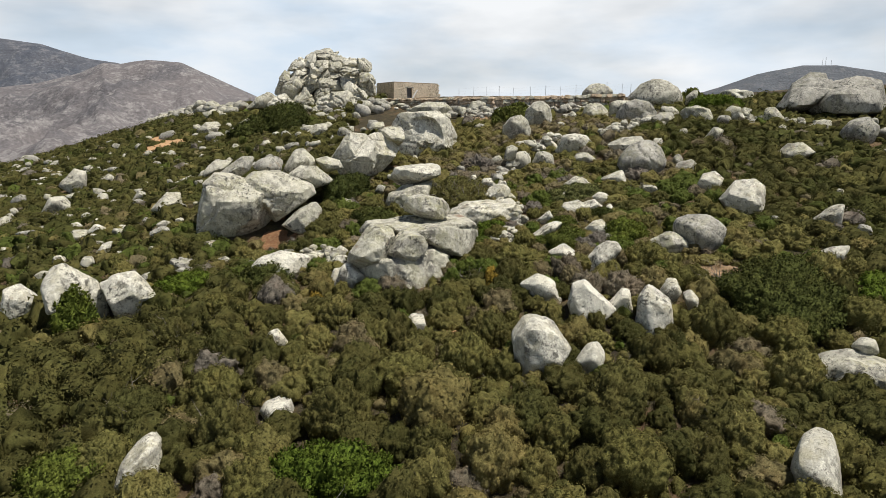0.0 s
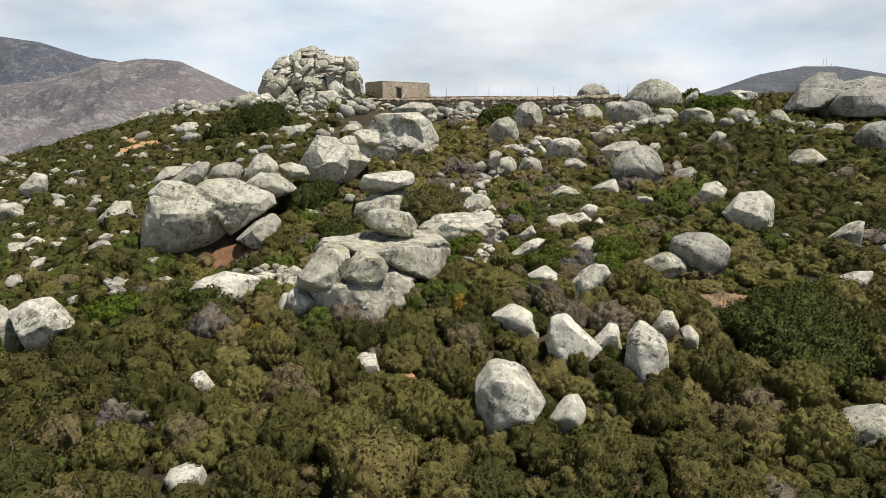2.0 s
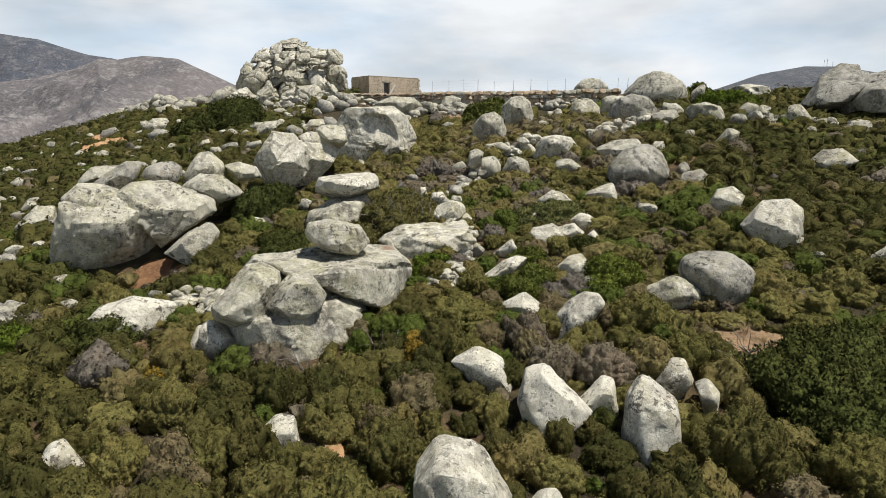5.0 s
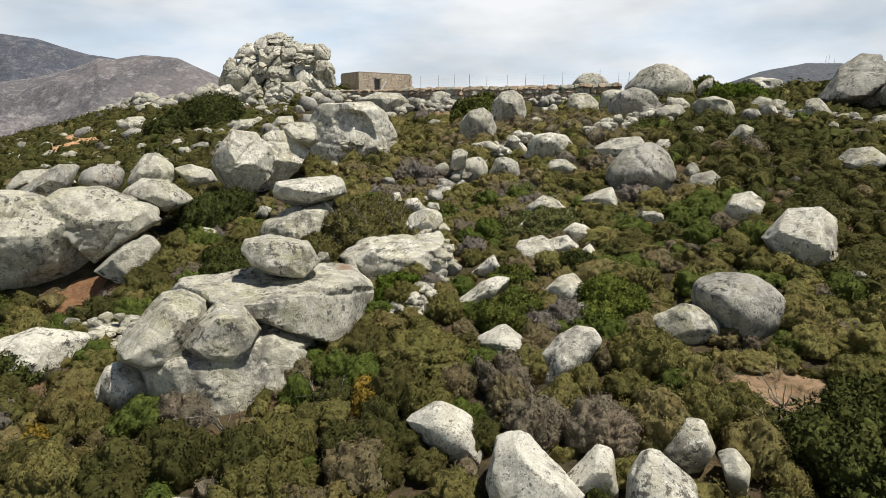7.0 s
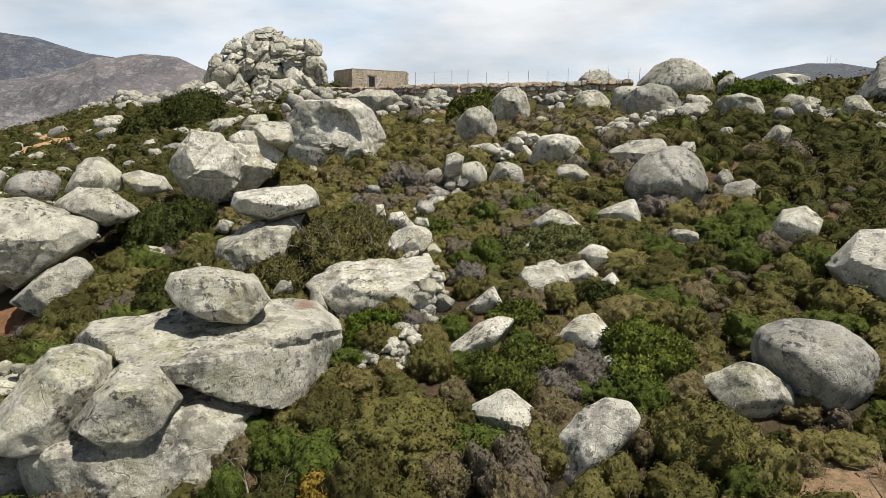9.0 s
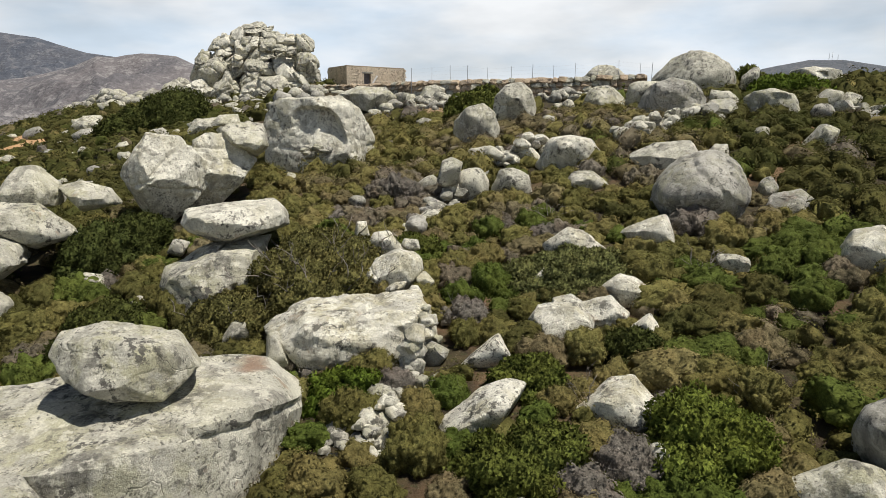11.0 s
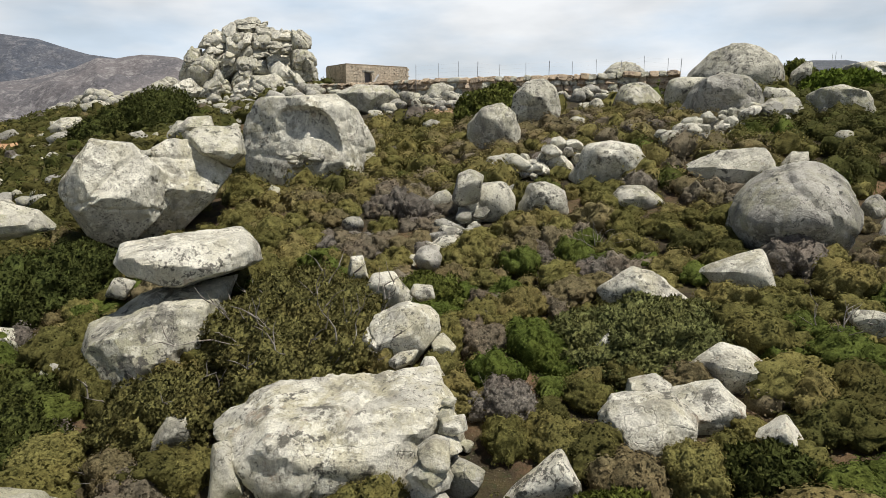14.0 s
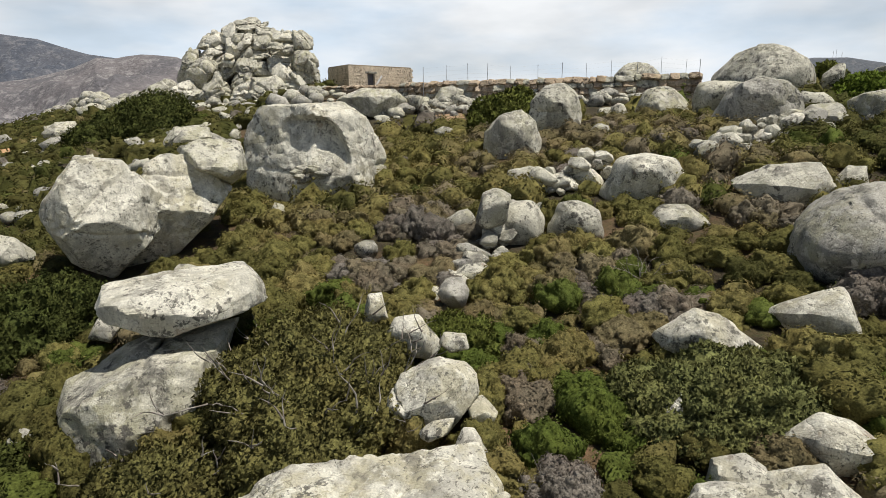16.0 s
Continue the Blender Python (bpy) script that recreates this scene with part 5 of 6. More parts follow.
rubble("grey stones beside the large rounded boulders on the crest", ((20.5, 44.5, 0.3), (23, 43, 0.3), (25.5, 41.5, 0.3)), 36, 0.35, 1.2, 42)


# ---- stone hut ----
def box(x0, y0, z0, x1, y1, z1, bev=0.0):
    bm = bmesh.new()
    bmesh.ops.create_cube(bm, size=1.0)
    for v in bm.verts:
        v.co = Vector(((x0 + x1) / 2 + v.co.x * (x1 - x0), (y0 + y1) / 2 + v.co.y * (y1 - y0), (z0 + z1) / 2 + v.co.z * (z1 - z0)))
    if bev:
        bmesh.ops.bevel(bm, geom=bm.edges[:], offset=bev, segments=2, affect="EDGES")
    return bm


def solid(name, bm, material, parent, label="", m=None):
    me = bpy.data.meshes.new(name)
    bm.to_mesh(me)
    bm.free()
    me.materials.append(material)
    return part(name, me, parent, label, m)


def stone_hut():
    """A low flat-roofed hut: its long front, with the door, runs along local x; the gable end along local y."""
    hut = tagged(new("stone_hut"), "low flat-roofed brown stone hut with small doorway", "hut")
    hut.matrix_basis = pose(-7.7, 85.5, 12.4, 0, 0, math.degrees(math.atan2(4.5, 5.9)))
    L, D, T, Z = 7.4, 4.6, 0.55, 2.5
    door = (2.1, 2.95)
    walls = []
    for x0, y0, x1, y1, z0 in ((0, 0, door[0], T, -0.6), (door[1], 0, L, T, -0.6), (door[0], 0, door[1], T, 1.85), (0, T, T, D, -0.6), (L - T, T, L, D, -0.6), (T, D - T, L - T, D, -0.6)):
        walls.append(solid("wall", box(x0, y0, z0, x1, y1, Z), HUT_STONE, hut))
    solid("roof", box(0.04, 0.04, Z, L - 0.04, D - 0.04, Z + 0.1, 0.04), EARTH_ROOF, hut, "flat packed-earth roof")
    solid("lintel", box(door[0] - 0.25, -0.03, 1.82, door[1] + 0.25, 0.25, 2.0, 0.02), GREY_GRANITE, hut)
    solid("door", box(door[0], 0.3, -0.3, door[1], 0.36, 1.85), DARK_INSIDE, hut, "weathered grey plank door")
    rng = random.Random(7)
    for wall_len, place in ((L, lambda s, z: pose(s, 0.02, z)), (D, lambda s, z: pose(0.02, s, z, 0, 0, 90))):
        z = -0.3
        while z < Z - 0.3:
            s, h = 0.05, rng.uniform(0.22, 0.4)
            while s < wall_len - 0.15:
                w = rng.uniform(0.28, 0.6)
                if not (wall_len == L and door[0] - 0.25 < s + w / 2 < door[1] + 0.25 and z < 1.85):
                    m = place(s + w / 2, z + h / 2) @ pose(0, 0, 0, 0, rng.uniform(-5, 5), rng.uniform(-5, 5)) @ Matrix.Diagonal((w * 0.6, 0.045, h * 0.62, 1))
                    part("stone", rng.choice(HUT_STONES), walls[3] if wall_len == D else walls[0] if s + w / 2 < door[0] else walls[1] if s + w / 2 > door[1] else walls[2], "", m)
                s += w
            z += h
    return hut


stone_hut()
plank = tagged(new("plank"), "white weathered plank leaning against the hut", "plank")
plank.matrix_basis = pose(-5.35, 86.6, 12.75, 0, 36, 37)
solid("board", box(-0.09, -0.03, 0, 0.09, 0.03, 1.55, 0.01), WHITE_PAINT, plank)


# ---- wire fence behind the wall ----
def rod(name, a, b, r, material, parent, sides=6):
    a, b = Vector(a), Vector(b)
    bm = bmesh.new()
    bmesh.ops.create_cone(bm, cap_ends=True, segments=sides, radius1=r, radius2=r * 0.9, depth=(b - a).length)
    bmesh.ops.transform(bm, matrix=Matrix.Translation((a + b) / 2) @ (b - a).to_track_quat("Z", "Y").to_matrix().to_4x4(), verts=bm.verts)
    return solid(name, bm, material, parent)


def wire_fence():
    fence = tagged(new("wire_fence"), "thin wire fence on slender steel posts above the wall", "fence")
    tops = []
    for k, (x, lift) in enumerate(((1.0, 0), (2.4, 0.1), (3.75, 0.2), (4.9, 0.2), (6.3, 0.05), (8.0, 0.15), (9.4, 0.25), (10.9, 0.2), (12.4, 0.35), (13.9, 0.25), (15.4, 0.55), (16.85, 0.4), (17.65, 0.4))):
        y = 62.0
        z = float(land(x, y))
        top = (x + 0.05 * math.sin(k * 2.3), y, 12.9 + lift)
        rod("post", (x, y, z - 0.2), top, 0.013 if k % 3 else 0.02, STEEL, fence)
        tops.append(Vector(top))
    for drop in (0.1, 0.35, 0.6, 0.85, 1.1):
        for a, b in zip(tops, tops[1:]):
            rod("wire", a - Vector((0, 0, drop)), b - Vector((0, 0, drop)), 0.003, STEEL, fence, 3)


wire_fence()

# ---- masts on the far hill ----
def mast(x, y, z, h):
    m = tagged(new("mast"), "thin lattice mast on the distant hilltop", "mast", "masts on the far hill")
    rod("pole", (x, y, z - 4), (x, y, z + h), 0.35, STEEL, m)
    for k in (0.45, 0.75):
        rod("crossbar", (x - 1.5, y, z + h * k), (x + 1.5, y, z + h * k), 0.2, STEEL, m, 4)


for x, z, h in ((850, 140, 16), (857, 140, 20), (870, 140, 13)):
    mast(x, 1500, z, h)

# ---- clay bank and bare soil ----
def bare_patch(label, x, y, rx, ry, seed, material, lift=0.06, bulge=0.0):
    """A ragged sheet of bare earth that follows the slope."""
    rng = random.Random(seed)
    n, rings = 40, 7
    pts, faces = [(x, y)], []
    for r in range(1, rings + 1):
        for k in range(n):
            a = 2 * math.pi * k / n
            q = r / rings * (1 + 0.35 * noise.noise(Vector((math.cos(a) * 1.5, math.sin(a) * 1.5, seed))))
            pts.append((x + rx * q * math.cos(a), y + ry * q * math.sin(a)))
    xy = np.array(pts)
    edge = np.concatenate([[0], np.repeat(np.arange(1, rings + 1), n)]) / rings
    z = land(xy[:, 0], xy[:, 1]) + lift + 0.08 * rumple(np.c_[xy, xy[:, 0] * 0], seed, 1.6) + bulge * (1 - edge**2) - 0.2 * (edge > 0.99)
    for k in range(n):
        faces.append((0, 1 + k, 1 + (k + 1) % n))
        for r in range(rings - 1):
            a, b = 1 + r * n + k, 1 + r * n + (k + 1) % n
            faces.append((a, a + n, b + n, b))
    me = mesh_of("bare_patch", np.c_[xy, z], faces, material)
    STANDS.append((x, y, min(rx, ry) * 0.9, rx))
    return tagged(new("bare_earth", me), label, "bare earth", kind="structure")


def clay_bank(at, turn, nod, depth, seed, faces):
    ob = new("clay_bank", rock_mesh(seed, depth, faces, 5, SHADED_CLAY, 12.5))
    ob.matrix_world = pose(*at, nod, 0, turn)
    STANDS.append((at[0], at[1], depth * 1.3, depth))
    return tagged(ob, "orange clay bank hollowed out under a huge boulder", "clay bank", kind="structure")


clay_bank((-8.4, 31.75, 3.75), 25, -8, 0.9, 662, ((-97, 1.33), (-64, 2.22), (8, 2.50), (75, 1.2), (93, 1.1), (160, 2.31)))
bare_patch("orange bare clay patch on the far slope", -30.2, 66, 2.3, 3.4, 2, ORANGE_EARTH, 0.4)
bare_patch("trodden pinkish soil below a rounded boulder", 10.4, 22.5, 1.45, 1.25, 3, EARTH, 0.06)
bare_patch("orange clay floor of the hollow under a boulder", -8.45, 30.0, 1.5, 0.75, 5, SHADED_CLAY, 0.03)
bare_patch("small bare orange soil gap among shrubs", 0.6, 19.2, 0.25, 0.6, 4, ORANGE_EARTH, 0.1)
bare_patch("pinkish earth path below the dry stone wall", 2.2, 54.8, 1.5, 2.4, 8, EARTH, 0.15)
bare_patch("orange earth at the foot of the tor", -20.5, 74.5, 2.2, 1.6, 10, ORANGE_EARTH, 0.2)
bare_patch("small orange earth patch on the far slope", -33.5, 69.5, 1.4, 2.4, 12, ORANGE_EARTH, 0.35)

# ---- loose stones on the slope ----
def field_stones():
    rng = random.Random(77)
    made = 0
    while made < 270:
        y = rng.uniform(24.5, 74)
        x = rng.uniform(-0.72 * y - 2, min(0.72 * y + 2, 32))
        if rng.random() > (0.95 if x < -9 and y > 30 else 0.5 if x < -4 and y > 26 else 0.1 if y < 31 else 0.2):
            continue
        if 3.3 < x < 4.6 and 30.8 < y < 34:
            continue
        if any((x - a) ** 2 + (y - b2) ** 2 < (q + 0.2) ** 2 for a, b2, q, w in STANDS) or (y > 52 and x > -3):
            continue
        r = rng.uniform(0.16, 0.34) * (1.0 + max(0, y - 28) / 55) * (1.5 if rng.random() < 0.15 else 1)
        ob = new("field_stone", rng.choice(PALE_STONES if y < 36 else FAR_STONES))
        ob.matrix_basis = pose(x, y, float(land(x, y)) + r * 0.45 + 0.12, rng.uniform(-25, 25), rng.uniform(-25, 25), rng.uniform(0, 360)) @ Matrix.Diagonal((r * rng.uniform(0.9, 1.6), r * rng.uniform(0.8, 1.2), r * rng.uniform(0.6, 1.1), 1))
        tagged(ob, "pale loose granite stone lying among low scrub", "stone", "loose stones on the slope")
        STANDS.append((x, y, r * 0.9, r))
        made += 1


field_stones()
STANDS += [(-13, 75.5, 4.2, 1), (-9, 74, 3.0, 1), (-16.5, 74.5, 3, 1), (-6, 70, 2.5, 1), (-0.9, 22.2, 0.6, 1), (0.2, 22.8, 0.4, 1), (-8.5, 29.9, 0.7, 1), (-9.5, 30.0, 0.6, 1), (-7.6, 29.9, 0.6, 1)]

# ---- shrubs ----
def lobes_of(rng, count, low=0.1, small=0):
    """Middles and radii of the lobes of a unit dome, with smaller clumps sitting on them."""
    c = []
    for _ in range(count):
        a, h = rng.uniform(0, 2 * math.pi), rng.uniform(low, 1) ** 0.8
        r = math.sqrt(max(1 - h * h, 0.05))
        c.append((0.55 * r * math.cos(a), 0.55 * r * math.sin(a), 0.5 * h))
    big = 1.15 / math.sqrt(count)
    c, R = np.array(c), np.array([big * rng.uniform(0.75, 1.3) for _ in range(count)])
    d = np.array([Vector((rng.gauss(0, 1), rng.gauss(0, 1), abs(rng.gauss(0, 1)) - 0.1)).normalized()[:] for _ in range(small)])
    t, _ = reach(d, c, R)
    q = 1.2 / math.sqrt(small)
    out = np.array([rng.uniform(-0.25, 0.4) for _ in range(small)]) * q
    return np.concatenate([c, d * (t + out)[:, None]]), np.concatenate([R, [q * rng.uniform(0.65, 1.35) for _ in range(small)]])


def reach(d, c, R):
    """How far a ray from the middle along d runs before it leaves the lobes, and which lobe it leaves."""
    b = d @ c.T
    q = b * b - (c * c).sum(1) + R * R
    t = np.where(q > 0, b + np.sqrt(np.maximum(q, 0)), 0.0)
    return np.maximum(t.max(1), 0.5), t.argmax(1)


def dome(nr, count, low):
    g = unit(nr.randn(count * 2 + 40, 3))
    return g[g[:, 2] > low][:count]


def sprigs(nr, p, n, size, lift, stray):
    """Small leaf sprigs that lie on a surface like loose shingles: points, triangles and normals."""
    along_ = unit(np.cross(n, nr.randn(*n.shape)))
    side = np.cross(n, along_)
    s = size * nr.uniform(0.6, 1.4, (len(p), 1))
    tilt = unit(n + stray * nr.randn(*n.shape))
    rise = lift * nr.uniform(0.2, 1.6, (len(p), 1))
    pts = np.stack([p - side * s * 0.55, p + side * s * 0.55, p + along_ * s * 0.8 + n * s * rise], 1)
    face = np.cross(pts[:, 1] - pts[:, 0], pts[:, 2] - pts[:, 0])
    turn = (face * n).sum(1) < 0
    pts[turn] = pts[turn][:, [1, 0, 2]]
    return pts.reshape(-1, 3), np.arange(3 * len(p)).reshape(-1, 3), np.repeat(tilt, 3, 0)


def shrub_arrays(seed, level, tufts, tuft, lobes, small, lift=0.27, core=0.955):
    """Points, triangles and normals of one unit shrub: a cauliflower of leafy clumps with small sprigs all over."""
    rng, nr = random.Random(seed), np.random.RandomState(seed)
    c, R = lobes_of(rng, lobes, 0.1, small)
    d, f = ico(level)
    keep = (d[f][:, :, 2] > -0.12).all(1)
    used = np.unique(f[keep])
    remap = np.zeros(len(d), int)
    remap[used] = np.arange(len(used))
    d, f = d[used], remap[f[keep]]
    t, k = reach(d, c, R)
    body = d * (t * core)[:, None]
    bn = unit(unit(d * t[:, None] - c[k]) + 0.25 * nr.randn(*d.shape))
    g = dome(nr, tufts, -0.1)
    t, k = reach(g, c, R)
    p = g * t[:, None]
    pts, tris, tn = sprigs(nr, p, unit(p - c[k]), tuft, lift, 0.4)
    return np.concatenate([body, pts]), np.concatenate([f, tris + len(body)]), np.concatenate([bn, tn])


CLOSE_UNITS = [shrub_arrays(480 + k, 4, 1400, 0.058, 9, 60) for k in range(7)]
BIG_UNITS = [shrub_arrays(460 + k, 5, 3400, 0.038, 16, 170) for k in range(5)]
NEAR_UNITS = [shrub_arrays(500 + k, 4, 950, 0.062, 8, 46, 0.28, 0.945) for k in range(7)]
MID_UNITS = [shrub_arrays(520 + k, 2, 310, 0.108, 6, 28, 0.3, 0.88) for k in range(9)]
FAR_UNITS = [shrub_arrays(540 + k, 2, 60, 0.19, 6, 12, 0.3, 0.9) for k in range(9)]

# special bushes are kept clear of cushion shrubs: x, y, radius
BUSHES = []


def limb(rng, start, way, length, radius, bend=0.35, steps=7, sides=5):
    """A tapering crooked branch as points and faces."""
    p, w = Vector(start), Vector(way).normalized()
    ring, pts, faces = [], [], []
    for k in range(steps + 1):
        r = radius * (1 - 0.85 * k / steps)
        u = w.orthogonal().normalized()
        v = w.cross(u)
        ring = len(pts)
        for j in range(sides):
            a = 2 * math.pi * j / sides
            pts.append(tuple(p + (u * math.cos(a) + v * math.sin(a)) * r))
        if k:
            for j in range(sides):
                faces.append((ring - sides + j, ring - sides + (j + 1) % sides, ring + (j + 1) % sides, ring + j))
        p = p + w * length / steps
        w = (w + Vector((rng.uniform(-bend, bend), rng.uniform(-bend, bend), rng.uniform(-bend * 0.6, bend)))).normalized()
    return pts, faces, p


def bush(name, label, x, y, rx, ry, h, seed, material, leaf=0.06, leaves=5000, lobes=30, wood=0, turn=0.0):
    """A leafy bush with a crown of separate leaves over lobes, and bare branches that show through."""
    rng, nr = random.Random(seed), np.random.RandomState(seed)
    ob = tagged(new(name), label, "bush")
    ob.matrix_basis = pose(x, y, float(land(x, y)) - 0.05, 0, 0, turn)
    c, R = lobes_of(rng, 14, 0.0, lobes)
    v, f = ico(6 if rx > 1.5 and y < 40 else 5)
    keep = (v[f][:, :, 2] > -0.12).all(1)
    scale = np.array([rx, ry, h / 0.85])
    t, k = reach(v, c, R)
    body = v * (t * 0.95)[:, None] * (1 + 0.01 * nr.randn(len(v), 1))
    bn = unit(unit((v * t[:, None] - c[k]) / scale) + 0.3 * nr.randn(*v.shape))
    g = dome(nr, leaves, -0.12)
    t, k = reach(g, c, R)
    p = g * (t * nr.uniform(0.97, 1.05, len(t)))[:, None]
    quad, tris, qn = sprigs(nr, p * scale, unit((p - c[k]) / scale), 1.5 * leaf, 0.8, 0.5)
    # the crown follows the slope
    pts = np.concatenate([body * scale, quad])
    a = radians(turn)
    wx, wy = x + pts[:, 0] * math.cos(a) - pts[:, 1] * math.sin(a), y + pts[:, 0] * math.sin(a) + pts[:, 1] * math.cos(a)
    pts[:, 2] += land(wx, wy) - float(land(x, y))
    part("crown", tri_mesh("crown", pts, np.concatenate([f[keep], tris + len(v)]), material, True, None, np.concatenate([bn, qn])), ob)
    for k in range(max(wood, 1)):
        a = rng.uniform(0, 6.28)
        q = rng.uniform(0.1, 0.75) if wood else 0.05
        start = Vector((rx * q * math.cos(a), ry * q * math.sin(a), 0.15 * h if wood else 0.0))
        w = Vector((math.cos(a) * 0.7 + rng.uniform(-0.8, 0.8), math.sin(a) * 0.7 + rng.uniform(-0.8, 0.4), 1))
        pp, ff, tip = limb(rng, start, w, h * (rng.uniform(0.7, 1.0) if wood else 0.6), 0.026 if wood else 0.05, 0.5 if wood else 0.35)
        for _ in range(2 if wood else 0):
            j = rng.randrange(len(pp) // 2, len(pp))
            pb, fb, _ = limb(rng, pp[j], w + Vector((rng.uniform(-1, 1), rng.uniform(-1, 1), rng.uniform(-0.2, 0.5))), h * 0.35, 0.015, 0.4, 5, 4)
            ff = ff + [tuple(i + len(pp) for i in fc) for fc in fb]
            pp = pp + pb
        me = mesh_of("branch", np.array(pp), ff, BARK)
        part("branch" if wood else "stem", me, ob, "bare grey twisted branch" if wood else "")
    BUSHES.append((x, y, rx * 0.8, ry * 0.8))
    return ob


bush("juniper_bush", "broad dark green juniper bush on the slope", 12.0, 20.4, 2.6, 2.1, 1.5, 61, LEAF_DARK, 0.04, 13500, 305)
bush("lentisk_bush", "bright green leafy bush among olive cushions", -2.2, 12.9, 2.0, 1.0, 1.1, 62, LEAF_BRIGHT, 0.04, 6750, 112)
bush("lentisk_bush", "dark green spreading bush below the tor", -18.0, 63.5, 4.6, 2.8, 2.7, 63, LEAF_DARK, 0.08, 13500, 324, 0, 25.0)
bush("lentisk_bush", "dark green bush against the stone wall", 5.3, 50.2, 2.3, 1.5, 1.4, 64, LEAF_GREEN, 0.075, 8250, 86)
bush("lentisk_bush", "broad green bush on the crest beside a flat pale rock", 21.6, 51.0, 2.4, 1.5, 1.1, 65, LEAF_BRIGHT, 0.07, 8000, 120)
bush("lentisk_bush", "dark green bush behind the dome boulder", 20.4, 54.0, 1.2, 1.0, 1.25, 86, LEAF_GREEN, 0.07, 4000, 50)
bush("wild_olive_bush", "sprawling wind-bent bush with bare grey twisted branches", 1.0, 31.8, 2.0, 2.4, 1.3, 66, LEAF_OLIVE, 0.032, 24000, 270, 34)
bush("wild_olive_bush", "low sprawling bush with a few bare grey twigs", -0.5, 29.9, 1.3, 1.0, 0.8, 85, LEAF_OLIVE, 0.032, 9000, 90, 8)
bush("lentisk_bush", "dark green rounded bush between pale boulders", 5.2, 25.4, 1.15, 0.9, 0.75, 67, LEAF_GREEN, 0.03, 9000, 57)
bush("lentisk_bush", "grey-green leafy bush with broad leaves", 6.9, 31.4, 1.8, 1.2, 0.75, 68, LEAF_SAGE, 0.032, 15000, 120)
bush("lentisk_bush", "dark bush in the gap between tilted boulders", -5.6, 33.6, 1.3, 1.0, 1.2, 69, LEAF_DARK, 0.04, 3750, 72)
bush("lentisk_bush", "bright green low bush beside a clay bank", -10.4, 24.4, 1.3, 0.8, 0.6, 70, LEAF_BRIGHT, 0.04, 3000, 58)
bush("lentisk_bush", "dark green bush against a flat boulder", -7.2, 24.2, 1.4, 0.8, 0.8, 71, LEAF_DARK, 0.04, 3750, 62)
bush("lentisk_bush", "green bush growing in the hollow of a boulder", -13.2, 21.3, 0.9, 0.6, 1.6, 72, LEAF_GREEN, 0.05, 4500, 50)
bush("lentisk_bush", "low green bush at the foot of an outcrop", 2.4, 27.4, 0.85, 0.5, 0.6, 73, LEAF_BRIGHT, 0.03, 3750, 50)
bush("lentisk_bush", "low dark green bush below the capstone rock", -3.6, 30.3, 1.1, 1.2, 0.6, 74, LEAF_DARK, 0.03, 7500, 73)
bush("lentisk_bush", "bright green leafy bush between pale stones", 5.6, 27.6, 0.8, 0.6, 0.45, 75, LEAF_GREEN, 0.03, 6000, 50)
bush("lentisk_bush", "bright green low bush beside a dark juniper", 15.4, 20.8, 1.2, 0.8, 0.6, 76, LEAF_BRIGHT, 0.04, 3000, 53)
bush("lentisk_bush", "dark green bush below leaning angular boulders", -5.2, 34.9, 1.5, 1.2, 1.1, 77, LEAF_DARK, 0.035, 7500, 100)
bush("lentisk_bush", "dark green bush beside a propped capstone", -3.0, 29.3, 1.3, 0.9, 0.7, 78, LEAF_DARK, 0.032, 7500, 65)
bush("lentisk_bush", "dark green bush under a white rock", 7.4, 28.2, 0.65, 0.5, 0.55, 80, LEAF_DARK, 0.03, 6000, 50)
bush("lentisk_bush", "low dark green bush at the foot of the slope", -8.9, 13.4, 1.3, 1.0, 0.8, 83, LEAF_GREEN, 0.04, 4500, 70)
bush("lentisk_bush", "fresh green bush behind stacked pale stones", 3.1, 33.3, 1.0, 0.8, 0.6, 84, LEAF_GREEN, 0.03, 5500, 56)
bush("ochre_bush", "yellow-ochre cushion bush among olive scrub", 2.2, 22.6, 0.5, 0.45, 0.6, 90, LEAF_OCHRE, 0.026, 2400, 50)
bush("ochre_bush", "yellow-ochre cushion bush among olive scrub", -4.4, 21.8, 0.45, 0.41, 0.5, 91, LEAF_OCHRE, 0.026, 2400, 50)
bush("ochre_bush", "yellow-ochre cushion bush among olive scrub", 5.5, 13.4, 0.4, 0.36, 0.45, 92, LEAF_OCHRE, 0.026, 2400, 50)
bush("lentisk_bush", "dense green bush growing among pale stones", 7.9, 25.7, 1.2, 0.9, 0.8, 82, LEAF_GREEN, 0.03, 9000, 60)



# cushion shrubs over the whole slope
def free(x, y, r):
    for a, b, q, w in STANDS:
        if (x - a) ** 2 + (y - b) ** 2 < (q * 0.82 + r * 0.4) ** 2:
            return False
    for a, b, q, w in BUSHES:
        if ((x - a) / q) ** 2 + ((y - b) / w) ** 2 < 1:
            return False
    return True


